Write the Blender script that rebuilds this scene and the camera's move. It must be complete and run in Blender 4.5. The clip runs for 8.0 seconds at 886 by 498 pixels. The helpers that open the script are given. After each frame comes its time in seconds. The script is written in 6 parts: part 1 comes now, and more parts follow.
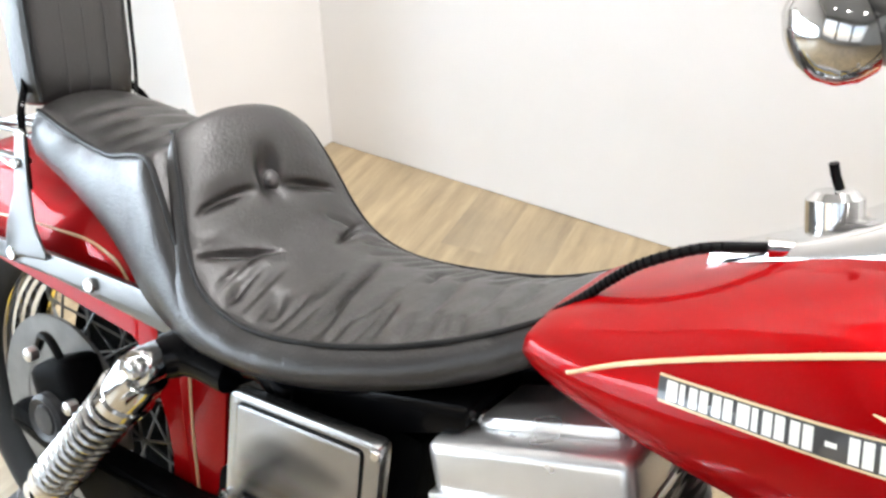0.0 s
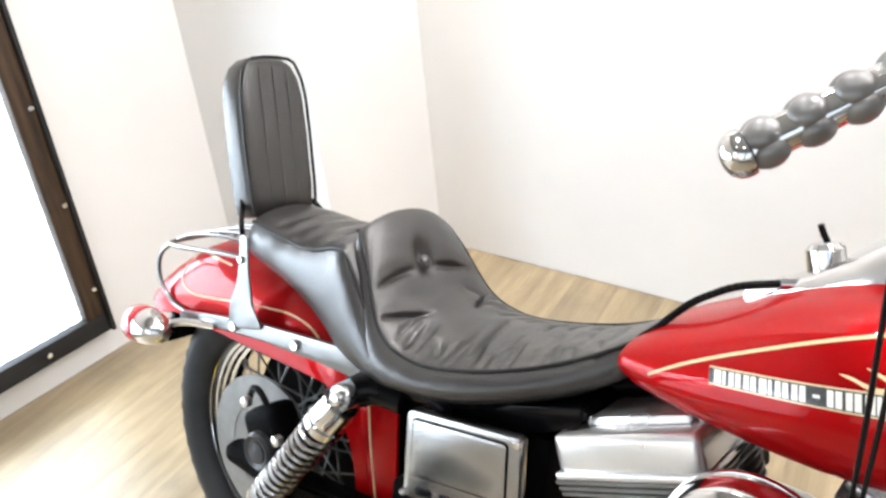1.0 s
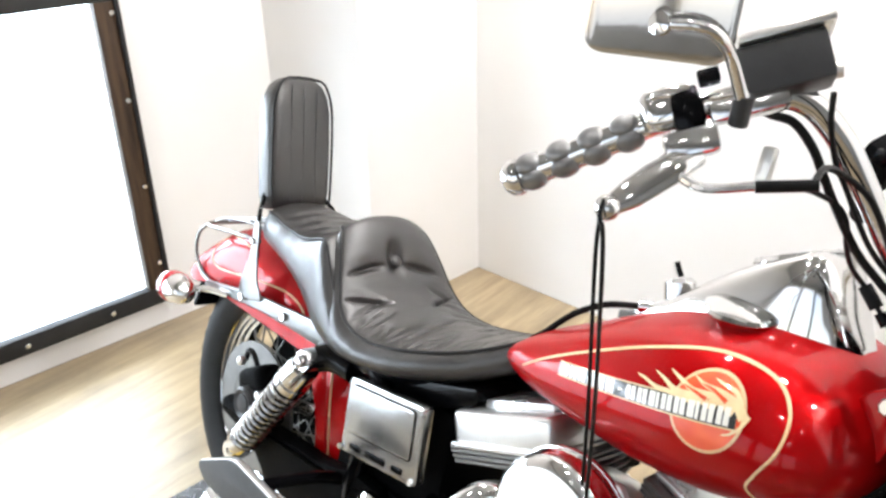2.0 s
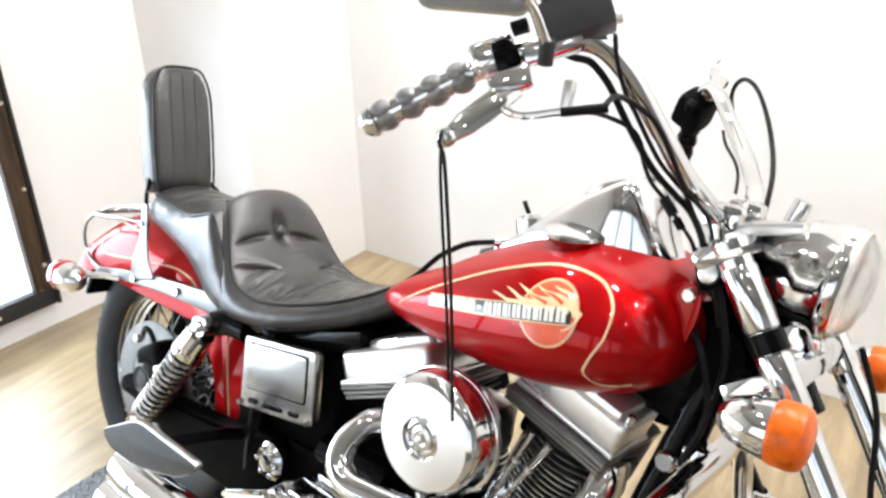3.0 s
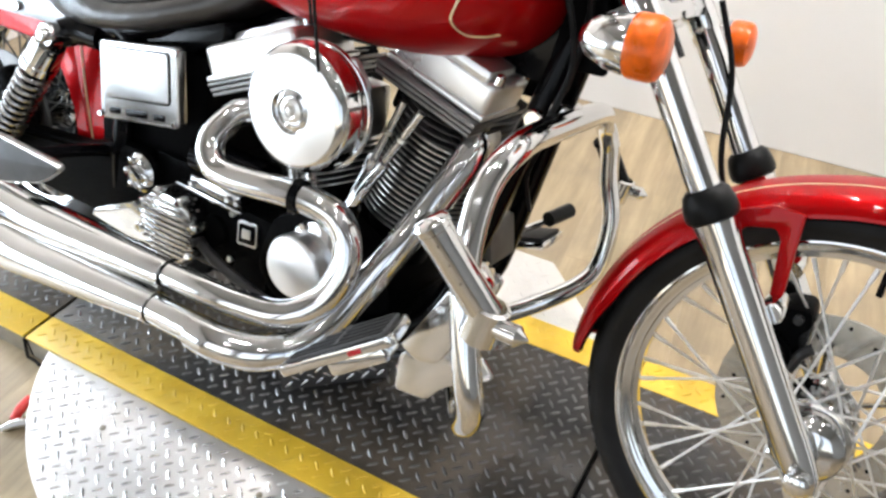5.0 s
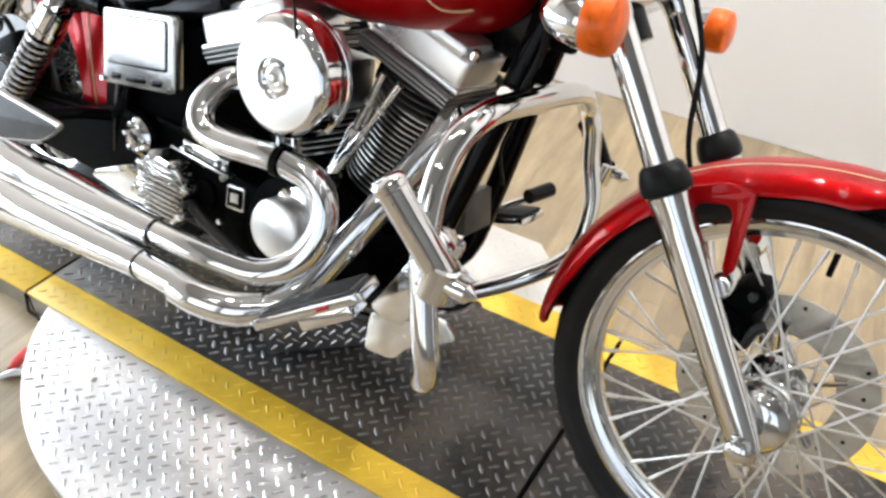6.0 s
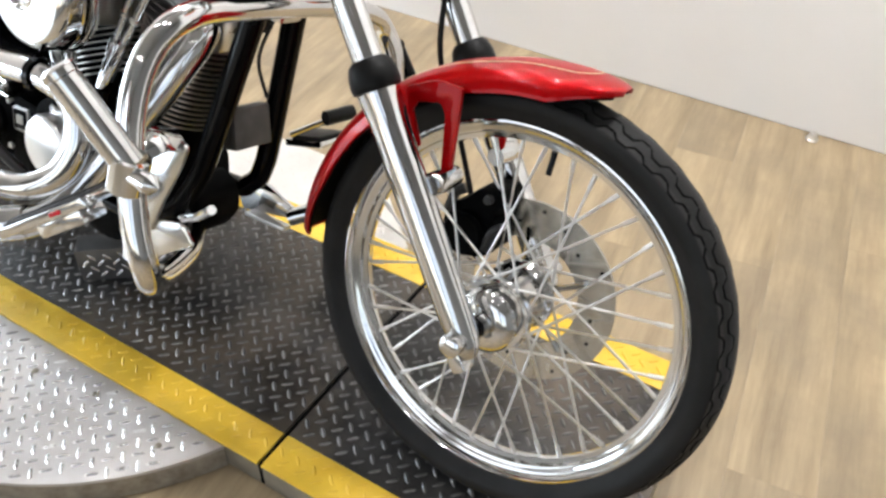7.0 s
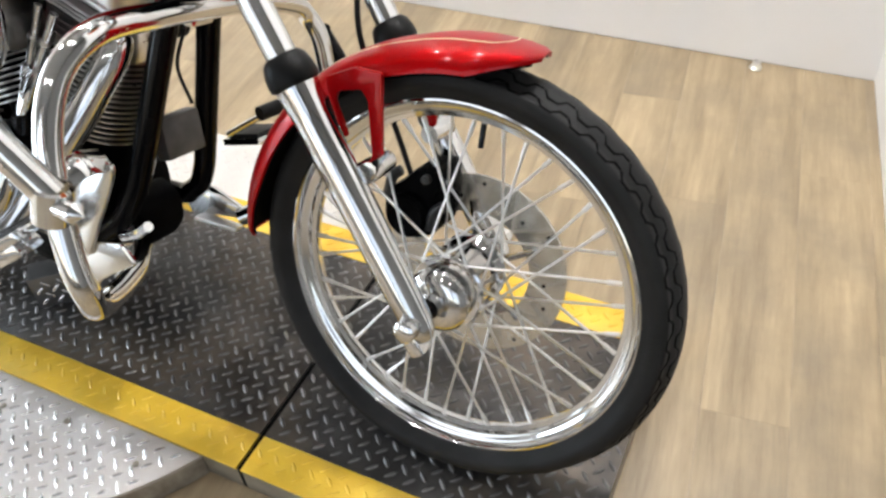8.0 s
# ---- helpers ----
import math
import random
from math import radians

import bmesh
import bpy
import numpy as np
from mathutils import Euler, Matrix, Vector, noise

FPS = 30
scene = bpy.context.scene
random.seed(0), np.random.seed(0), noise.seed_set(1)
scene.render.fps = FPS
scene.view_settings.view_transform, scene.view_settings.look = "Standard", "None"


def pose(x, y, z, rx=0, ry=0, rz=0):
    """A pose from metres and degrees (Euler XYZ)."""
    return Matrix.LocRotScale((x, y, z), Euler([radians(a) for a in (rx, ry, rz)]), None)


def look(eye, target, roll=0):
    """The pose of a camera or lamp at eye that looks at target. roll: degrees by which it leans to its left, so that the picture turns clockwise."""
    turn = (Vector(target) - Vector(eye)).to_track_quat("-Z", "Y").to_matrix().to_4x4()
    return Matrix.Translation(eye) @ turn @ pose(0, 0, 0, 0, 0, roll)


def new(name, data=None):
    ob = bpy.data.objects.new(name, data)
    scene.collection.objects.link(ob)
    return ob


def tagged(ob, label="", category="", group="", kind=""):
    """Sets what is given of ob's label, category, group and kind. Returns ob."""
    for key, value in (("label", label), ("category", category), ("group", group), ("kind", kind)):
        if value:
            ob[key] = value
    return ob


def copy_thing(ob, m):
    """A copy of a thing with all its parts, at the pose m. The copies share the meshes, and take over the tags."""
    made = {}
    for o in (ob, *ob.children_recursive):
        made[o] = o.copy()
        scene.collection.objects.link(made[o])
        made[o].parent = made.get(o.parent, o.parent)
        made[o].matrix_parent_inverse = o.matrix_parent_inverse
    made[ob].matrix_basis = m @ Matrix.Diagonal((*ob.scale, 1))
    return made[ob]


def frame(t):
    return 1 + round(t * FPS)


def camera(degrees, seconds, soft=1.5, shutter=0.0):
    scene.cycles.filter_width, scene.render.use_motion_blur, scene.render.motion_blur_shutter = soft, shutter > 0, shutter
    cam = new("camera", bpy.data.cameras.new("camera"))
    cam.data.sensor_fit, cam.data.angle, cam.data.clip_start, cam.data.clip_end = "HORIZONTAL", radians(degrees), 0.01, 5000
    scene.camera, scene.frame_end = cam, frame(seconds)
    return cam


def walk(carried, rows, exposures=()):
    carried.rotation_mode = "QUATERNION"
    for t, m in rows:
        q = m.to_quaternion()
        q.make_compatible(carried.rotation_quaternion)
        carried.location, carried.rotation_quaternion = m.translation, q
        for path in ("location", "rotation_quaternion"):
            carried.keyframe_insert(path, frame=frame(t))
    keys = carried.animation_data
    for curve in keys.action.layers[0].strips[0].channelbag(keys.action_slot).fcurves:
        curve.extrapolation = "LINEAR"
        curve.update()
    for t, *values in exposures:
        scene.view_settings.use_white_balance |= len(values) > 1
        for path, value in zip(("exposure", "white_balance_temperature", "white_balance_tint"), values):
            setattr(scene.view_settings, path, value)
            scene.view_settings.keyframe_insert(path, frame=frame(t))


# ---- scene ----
cam = camera(56.6, 8.0, 2.7)
PATH = [
    (0, (0.913, -0.406, 1.227), (0.064, 0.974, 0.054), -0.2),
    (0.5, (0.97, -0.522, 1.266), (-0.064, 0.808, 0.188), -1.2),
    (1, (1.053, -0.694, 1.375), (-0.043, 0.682, 0.424), -6.2),
    (1.2, (1.101, -0.731, 1.403), (-0.035, 0.638, 0.489), -4.7),
    (2.3, (1.457, -0.721, 1.423), (0.138, 0.528, 0.588), -1.4),
    (2.5, (1.472, -0.749, 1.424), (0.195, 0.552, 0.602), -1.1),
    (3, (1.526, -0.831, 1.411), (0.418, 0.597, 0.553), -2.1),
    (3.5, (1.575, -0.871, 1.381), (0.636, 0.617, 0.430), 0.4),
    (4, (1.583, -0.870, 1.333), (0.723, 0.583, 0.259), 1.1),
    (4.5, (1.575, -0.878, 1.271), (0.759, 0.532, 0.111), 0.1),
    (5, (1.598, -0.896, 1.226), (0.836, 0.472, -0.018), 0.5),
    (6.3, (1.774, -0.912, 1.228), (0.963, 0.404, -0.040), 2.0),
    (6.5, (1.849, -0.878, 1.204), (1.045, 0.423, -0.085), 2.1),
    (7, (2.036, -0.785, 1.168), (1.280, 0.528, -0.139), 1.8),
    (7.5, (2.098, -0.766, 1.160), (1.379, 0.494, -0.216), -2.7),
    (8, (2.071, -0.742, 1.182), (1.382, 0.540, -0.190), -4.6),
]
walk(cam, [(t, look(eye, target, roll)) for t, eye, target, roll in PATH], [(0, 0.10), (1, 0.15), (3, 0.18), (5, 0.13), (6.5, 0.03), (8, 0.0)])

# ---- light ----
scene.view_settings.exposure = 0.25
world = bpy.data.worlds.new("world")
scene.world = world
world.use_nodes = True
wn = world.node_tree.nodes
sky = wn.new("ShaderNodeTexSky")
sky.sky_type, sky.sun_disc, sky.sun_elevation, sky.sun_rotation = "NISHITA", False, radians(40), radians(200)
world.node_tree.links.new(sky.outputs[0], wn["Background"].inputs[0])
wn["Background"].inputs[1].default_value = 0.12


def area_lamp(name, m, sx, sy, power, color):
    data = bpy.data.lights.new(name, "AREA")
    data.shape, data.size, data.size_y, data.energy, data.color = "RECTANGLE", sx, sy, power, color
    ob = new(name, data)
    ob.matrix_world = m
    return ob


# daylight through the windows behind the camera and behind the rear tyre
for i, wx in enumerate((-0.2, 1.6, 3.4)):
    area_lamp("window_daylight", look((wx, -3.38, 1.45), (wx, 0, 0.9)), 1.5, 1.9, 8.5, (0.88, 0.93, 1.0))
area_lamp("window_daylight", look((-1.78, -1.3, 1.15), (0.2, -1.3, -0.05)), 3.6, 1.0, 165, (0.78, 0.89, 1.0))


# ---- materials ----
def material(name, color, rough=0.5, metal=0.0, coat=0.0, var=0.12, scale=20.0, bump=0.0, bump_scale=200.0,
             second=None, coat_rough=0.03, stretch=(1, 1, 1), rough_var=0.08, spec=0.5, island=0.0, stain=None, grain=0.5):
    mat = bpy.data.materials.new(name)
    mat.use_nodes = True
    n, l = mat.node_tree.nodes, mat.node_tree.links
    b = n["Principled BSDF"]
    tex = n.new("ShaderNodeTexCoord")
    mp = n.new("ShaderNodeMapping")
    mp.inputs["Scale"].default_value = stretch
    if island:
        # each piece reads another stretch of the pattern
        own = n.new("ShaderNodeObjectInfo")
        shift = n.new("ShaderNodeVectorMath")
        shift.operation = "MULTIPLY_ADD"
        shift.inputs[1].default_value = (7.3, 11.9, 3.1)
        l.new(own.outputs["Random"], shift.inputs[0])
        l.new(tex.outputs["Object"], shift.inputs[2])
        l.new(shift.outputs[0], mp.inputs[0])
    else:
        l.new(tex.outputs["Object"], mp.inputs[0])
    big = n.new("ShaderNodeTexNoise")
    big.inputs["Scale"].default_value, big.inputs["Detail"].default_value = scale, 6
    big.inputs["Roughness"].default_value = grain
    l.new(mp.outputs[0], big.inputs["Vector"])
    ramp = n.new("ShaderNodeMapRange")
    ramp.inputs[1].default_value, ramp.inputs[2].default_value = 0.3, 0.7
    l.new(big.outputs[0], ramp.inputs[0])
    mix = n.new("ShaderNodeMix")
    mix.data_type = "RGBA"
    lo = second or tuple(c * (1 - var) for c in color)
    hi = color if second else tuple(min(1, c * (1 + var)) for c in color)
    mix.inputs[6].default_value, mix.inputs[7].default_value = (*lo, 1), (*hi, 1)
    l.new(ramp.outputs[0], mix.inputs[0])
    out = mix.outputs[2]
    if island:
        info = n.new("ShaderNodeObjectInfo")
        mr = n.new("ShaderNodeMapRange")
        mr.inputs[3].default_value, mr.inputs[4].default_value = 1 - island, 1 + island
        l.new(info.outputs["Random"], mr.inputs[0])
        hsv = n.new("ShaderNodeHueSaturation")
        l.new(mr.outputs[0], hsv.inputs["Value"])
        l.new(out, hsv.inputs["Color"])
        out = hsv.outputs[0]
    if stain:
        tone, size, amount = stain
        blot = n.new("ShaderNodeTexNoise")
        blot.inputs["Scale"].default_value, blot.inputs["Detail"].default_value, blot.inputs["Roughness"].default_value = size, 8, 0.62
        l.new(tex.outputs["Object"] if not island else shift.outputs[0], blot.inputs["Vector"])
        cut = n.new("ShaderNodeMapRange")
        cut.inputs[1].default_value, cut.inputs[2].default_value, cut.inputs[4].default_value = 0.47, 0.68, amount
        l.new(blot.outputs[0], cut.inputs[0])
        mix2 = n.new("ShaderNodeMix")
        mix2.data_type = "RGBA"
        mix2.inputs[7].default_value = (*tone, 1)
        l.new(cut.outputs[0], mix2.inputs[0])
        l.new(out, mix2.inputs[6])
        out = mix2.outputs[2]
    l.new(out, b.inputs["Base Color"])
    b.inputs["Metallic"].default_value = metal
    rr = n.new("ShaderNodeMapRange")
    rr.inputs[3].default_value, rr.inputs[4].default_value = max(0.01, rough - rough_var), rough + rough_var
    fine = n.new("ShaderNodeTexNoise")
    fine.inputs["Scale"].default_value, fine.inputs["Detail"].default_value = bump_scale, 4
    l.new(mp.outputs[0], fine.inputs["Vector"])
    l.new(big.outputs[0], rr.inputs[0])
    l.new(rr.outputs[0], b.inputs["Roughness"])
    b.inputs["Coat Weight"].default_value, b.inputs["Coat Roughness"].default_value = coat, coat_rough
    b.inputs["Specular IOR Level"].default_value = spec
    if bump:
        bp = n.new("ShaderNodeBump")
        bp.inputs["Strength"].default_value, bp.inputs["Distance"].default_value = bump, 0.002
        l.new(fine.outputs[0], bp.inputs["Height"])
        l.new(bp.outputs[0], b.inputs["Normal"])
    return mat


def glow(name, color, strength):
    mat = bpy.data.materials.new(name)
    mat.use_nodes = True
    b = mat.node_tree.nodes["Principled BSDF"]
    b.inputs["Base Color"].default_value = (*color, 1)
    b.inputs["Emission Color"].default_value, b.inputs["Emission Strength"].default_value = (*color, 1), strength
    return mat


def glassy(name, color, rough, clear=1.0):
    mat = bpy.data.materials.new(name)
    mat.use_nodes = True
    b = mat.node_tree.nodes["Principled BSDF"]
    b.inputs["Base Color"].default_value, b.inputs["Roughness"].default_value = (*color, 1), rough
    b.inputs["Transmission Weight"].default_value, b.inputs["IOR"].default_value = clear, 1.4
    return mat


CHROME = material("chrome", (0.68, 0.677, 0.67), 0.09, 1.0, var=0.05, scale=6, rough_var=0.03)
ALU = material("polished_aluminium", (0.66, 0.655, 0.645), 0.15, 1.0, var=0.06, scale=14, rough_var=0.06)
SATIN = material("satin_metal", (0.66, 0.65, 0.62), 0.30, 1.0, var=0.12, scale=25)
STEEL = material("brushed_disc_steel", (0.55, 0.53, 0.49), 0.24, 1.0, var=0.1, scale=30)
BLACK = material("black_gloss_paint", (0.0025, 0.0025, 0.003), 0.16, spec=0.10, var=0.3, scale=12)
CRINKLE = material("black_crinkle_paint", (0.0025, 0.0025, 0.0027), 0.5, spec=0.02, var=0.3, bump=0.4, bump_scale=700)
RUBBER = material("tyre_rubber", (0.0145, 0.0143, 0.0142), 0.55, spec=0.17, var=0.25, scale=18, bump=0.15, bump_scale=400)
CABLE = material("black_cable", (0.005, 0.005, 0.005), 0.4, spec=0.12, var=0.2, bump=0.2, bump_scale=500)
# black that stands in for the shade inside tread grooves and deck gaps
GROOVE = material("groove_shade_black", (0.004, 0.004, 0.004), 0.8, spec=0.05)
SPUN = material("spun_aluminium", (0.82, 0.815, 0.805), 0.40, 1.0, var=0.05, scale=10)
PANEL = material("satin_cover_plate", (0.42, 0.417, 0.41), 0.25, 1.0, var=0.05, scale=9, rough_var=0.03)
STRUT = material("dull_chrome_strut", (0.20, 0.199, 0.197), 0.30, 1.0, var=0.06, scale=9, rough_var=0.05)
DULL = material("dull_disc_steel", (0.20, 0.196, 0.188), 0.42, 0.8, spec=0.2, var=0.15, scale=30)
GRIP2 = material("grey_pad_rubber", (0.058, 0.058, 0.059), 0.48, spec=0.3, var=0.2, scale=30, bump=0.3)
RESERVOIR = material("dark_grey_plastic", (0.028, 0.028, 0.029), 0.4, spec=0.3, var=0.15, scale=30, bump=0.15)
FIN = material("dark_engine_fin", (0.085, 0.084, 0.083), 0.46, 0.4, spec=0.3, var=0.25, scale=25)
HEADFIN = material("cast_head_fin", (0.15, 0.147, 0.143), 0.42, 0.6, spec=0.3, var=0.2, scale=25)
CAST = material("polished_cast_cover", (0.76, 0.755, 0.745), 0.30, 0.8, spec=0.4, var=0.06, scale=14, rough_var=0.08)
SPRING = material("bright_spring_steel", (0.45, 0.446, 0.438), 0.26, 1.0, var=0.06, scale=20)
RED = material("red_paint", (0.32, 0.0017, 0.0028), 0.33, metal=0.35, spec=0.0, coat=0.42, var=0.08, scale=5, rough_var=0.04)
GOLD = material("cream_pinstripe", (0.72, 0.47, 0.25), 0.4, coat=0.6, var=0.08, scale=60)
CREAM = material("cream_decal", (0.80, 0.60, 0.33), 0.4, coat=0.6, var=0.1, scale=70)
ORANGE = material("orange_decal", (0.80, 0.11, 0.02), 0.4, coat=0.6, second=(0.68, 0.05, 0.015), scale=30)
DARK = material("black_decal", (0.02, 0.017, 0.015), 0.4, coat=0.6)
WHITE = material("white_decal", (0.85, 0.82, 0.74), 0.4, coat=0.6, var=0.05)
LEATHER = material("seat_leather", (0.022, 0.0196, 0.0184), 0.33, spec=0.85, var=0.18, second=(0.015, 0.0133, 0.0124), scale=16,
                   bump=0.45, bump_scale=260, rough_var=0.08)
PIPING = material("black_piping", (0.014, 0.014, 0.014), 0.4, spec=0.2, bump=0.2)
GRIP = material("grey_grip_rubber", (0.22, 0.218, 0.218), 0.32, metal=0.55, spec=0.4, var=0.15, scale=40)
AMBER = material("amber_lens", (0.66, 0.105, 0.001), 0.30, spec=0.3, coat=0.05, var=0.3, scale=45, bump=0.15, bump_scale=180)
REDLENS = material("red_lens", (0.45, 0.01, 0.02), 0.12, coat=1.0, bump=0.15, bump_scale=200)
GLASS = glassy("headlamp_glass", (0.97, 0.97, 0.95), 0.16)
WALL = material("white_wall_paint", (0.84, 0.83, 0.815), 0.6, var=0.025, scale=2.5, bump=0.06, bump_scale=160)
GREYWALL = material("grey_wall_paint", (0.30, 0.295, 0.285), 0.6, var=0.08, scale=3, bump=0.06)
CEIL = material("grey_ceiling_paint", (0.42, 0.42, 0.42), 0.7, var=0.03, scale=3)
WOOD = material("dark_stained_wood", (0.075, 0.045, 0.026), 0.55, spec=0.25, var=0.4, second=(0.022, 0.014, 0.009), scale=9,
                stretch=(6, 6, 0.6), bump=0.4, bump_scale=60)
BLACKSTEEL = material("black_flat_steel", (0.03, 0.03, 0.031), 0.45, spec=0.25, metal=0.3, var=0.25, scale=10)
MESHMETAL = material("galvanised_mesh", (0.55, 0.56, 0.57), 0.4, 1.0, var=0.1, scale=40)
PLATE = material("dark_tread_plate", (0.068, 0.065, 0.062), 0.42, spec=0.3, metal=0.45, second=(0.015, 0.0145, 0.014), scale=7,
                 bump=0.25, bump_scale=260, rough_var=0.12, stain=((0.155, 0.122, 0.088), 3.0, 0.75), grain=0.7)
TREAD = material("worn_tread_steel", (0.27, 0.265, 0.26), 0.34, metal=0.75, second=(0.035, 0.034, 0.033), scale=4, rough_var=0.1, grain=0.7)
TREADLIGHT = material("bright_tread_aluminium", (0.86, 0.85, 0.84), 0.25, metal=0.8, second=(0.66, 0.64, 0.62), scale=9, rough_var=0.1)
YELLOW = material("yellow_safety_paint", (0.86, 0.56, 0.045), 0.42, var=0.2, second=(0.74, 0.45, 0.03), scale=14, bump=0.3, bump_scale=220,
                  stain=((0.40, 0.29, 0.08), 9.0, 0.25))
DISCPLATE = material("aluminium_tread_plate", (0.70, 0.685, 0.675), 0.40, metal=0.5, second=(0.54, 0.515, 0.495), scale=4, bump=0.2, bump_scale=240,
                     stain=((0.44, 0.36, 0.29), 2.6, 0.55), grain=0.65)
EDGE = material("dirty_plate_edge", (0.27, 0.24, 0.19), 0.5, metal=0.4, var=0.3, scale=20, bump=0.3)
WHITEPLATE = material("white_tread_plate", (0.70, 0.675, 0.63), 0.42, metal=0.2, var=0.08, scale=8, bump=0.2)
RIM = material("mottled_plate_rim", (0.46, 0.42, 0.35), 0.5, metal=0.4, second=(0.22, 0.19, 0.145), scale=28, bump=0.3, grain=0.7)
PLANK = material("oak_vinyl_plank", (0.45, 0.348, 0.212), 0.31, second=(0.222, 0.167, 0.100), scale=2.2, stretch=(9, 0.8, 1),
                 bump=0.12, bump_scale=60, island=0.025, rough_var=0.07, stain=((0.20, 0.160, 0.112), 3.4, 0.6), grain=0.7)
CHOCK = material("bare_tread_steel", (0.22, 0.215, 0.21), 0.42, metal=0.7, second=(0.11, 0.107, 0.104), scale=9, bump=0.15, bump_scale=200)
REDPLASTIC = material("red_plastic", (0.55, 0.02, 0.015), 0.35, spec=0.4, var=0.1)
SKYGLOW = glow("daylight_backdrop", (0.80, 0.90, 1.0), 4.5)


# ---- mesh helpers ----
def finish(bm, smooth=True, angle=40):
    me = bpy.data.meshes.new("mesh")
    bmesh.ops.recalc_face_normals(bm, faces=bm.faces[:])
    if smooth:
        for f in bm.faces:
            f.smooth = True
        for e in bm.edges:
            if len(e.link_faces) == 2 and e.calc_face_angle(0) > radians(angle):
                e.smooth = False
    bm.to_mesh(me)
    bm.free()
    return me


def part(name, bm, mat, parent=None, label="", smooth=True, m=None, angle=40):
    me = finish(bm, smooth, angle) if isinstance(bm, bmesh.types.BMesh) else bm
    if not me.materials:
        me.materials.append(mat)
    ob = new(name, me)
    if parent is not None:
        ob.parent = parent
    if m is not None:
        ob.matrix_basis = m
    if label:
        ob["label"] = label
    return ob


def empty(name, label, category, m=None, group="", kind=""):
    ob = new(name)
    ob.empty_display_size = 0.05
    if m is not None:
        ob.matrix_basis = m
    return tagged(ob, label, category, group, kind)


def add(bm, other):
    """Join another bmesh into bm."""
    me = bpy.data.meshes.new("tmp")
    other.to_mesh(me)
    other.free()
    bm.from_mesh(me)
    bpy.data.meshes.remove(me)
    return bm


def moved(bm, m):
    bmesh.ops.transform(bm, matrix=m, verts=bm.verts[:])
    return bm


def spline(pts, n=8):
    """A smooth line through the points."""
    p = [Vector(q) for q in pts]
    p = [p[0] * 2 - p[1]] + p + [p[-1] * 2 - p[-2]]
    out = []
    for i in range(1, len(p) - 2):
        a, b, c, d = p[i - 1:i + 3]
        for k in range(n):
            t = k / n
            out.append(0.5 * (2 * b + (c - a) * t + (2 * a - 5 * b + 4 * c - d) * t * t + (3 * b - a - 3 * c + d) * t ** 3))
    return out + [p[-2]]


def rings(loops, caps=True, closed=False):
    """Skin loops of equal length."""
    bm = bmesh.new()
    vs = [[bm.verts.new(q) for q in loop] for loop in loops]
    k = len(loops[0])
    pairs = list(zip(vs, vs[1:])) + ([(vs[-1], vs[0])] if closed else [])
    for a, b in pairs:
        for i in range(k):
            bm.faces.new((a[i], a[(i + 1) % k], b[(i + 1) % k], b[i]))
    if caps and not closed:
        bm.faces.new(vs[0][::-1])
        bm.faces.new(vs[-1])
    return bm


def tube(pts, r, n=12, smooth=8, caps=True, flat=1.0):
    """A round rod along a line; r is one radius or one for each point."""
    line = spline(pts, smooth) if smooth else [Vector(p) for p in pts]
    if isinstance(r, (int, float)):
        rad = [r] * len(line)
    else:
        at = np.linspace(0, len(r) - 1, len(line))
        rad = np.interp(at, range(len(r)), r)
    loops, side = [], None
    for i, p in enumerate(line):
        d = (line[min(i + 1, len(line) - 1)] - line[max(i - 1, 0)]).normalized()
        if side is None:
            side = d.orthogonal().normalized()
        side = (side - d * side.dot(d)).normalized()
        up = d.cross(side)
        loops.append([p + (side * math.cos(a) * flat + up * math.sin(a)) * float(rad[i]) for a in np.linspace(0, 2 * math.pi, n, endpoint=False)])
    return rings(loops, caps)


def lathe(profile, centre, axis, n=32, closed=False):
    """Turn a profile of (radius, height) round an axis."""
    axis = Vector(axis).normalized()
    u = axis.orthogonal().normalized()
    v = axis.cross(u)
    c = Vector(centre)
    loops = []
    for r, h in profile:
        r = max(r, 0.0004)
        loops.append([c + axis * h + (u * math.cos(a) + v * math.sin(a)) * r for a in np.linspace(0, 2 * math.pi, n, endpoint=False)])
    return rings(loops, not closed, closed)


def box(centre, size, bevel=0.004, m=None, seg=2):
    bm = bmesh.new()
    bmesh.ops.create_cube(bm, size=1, matrix=Matrix.Diagonal((*size, 1)))
    if bevel:
        bmesh.ops.bevel(bm, geom=bm.edges[:], offset=min(bevel, min(size) * 0.45), segments=seg, affect="EDGES", profile=0.6)
    return moved(bm, Matrix.Translation(centre) @ (m or Matrix()))


def slab(outline, y0, y1, bevel=0.003, plane="xz"):
    """A plate with an outline in x and z (or x and y), between two depths, with eased edges."""
    bm = bmesh.new()
    place = (lambda a, b, h: (a, h, b)) if plane == "xz" else (lambda a, b, h: (a, b, h))
    lo = [bm.verts.new(place(a, b, y0)) for a, b in outline]
    hi = [bm.verts.new(place(a, b, y1)) for a, b in outline]
    bm.faces.new(lo[::-1])
    bm.faces.new(hi)
    k = len(outline)
    for i in range(k):
        bm.faces.new((lo[i], lo[(i + 1) % k], hi[(i + 1) % k], hi[i]))
    bmesh.ops.recalc_face_normals(bm, faces=bm.faces[:])
    if bevel:
        edges = [e for e in bm.edges if abs(rise_of(e, plane)) < 1e-6]
        bmesh.ops.bevel(bm, geom=edges, offset=bevel, segments=2, affect="EDGES", profile=0.6)
    return bm


def rise_of(e, plane):
    a, b = e.verts[0].co, e.verts[1].co
    return a.y - b.y if plane == "xz" else a.z - b.z


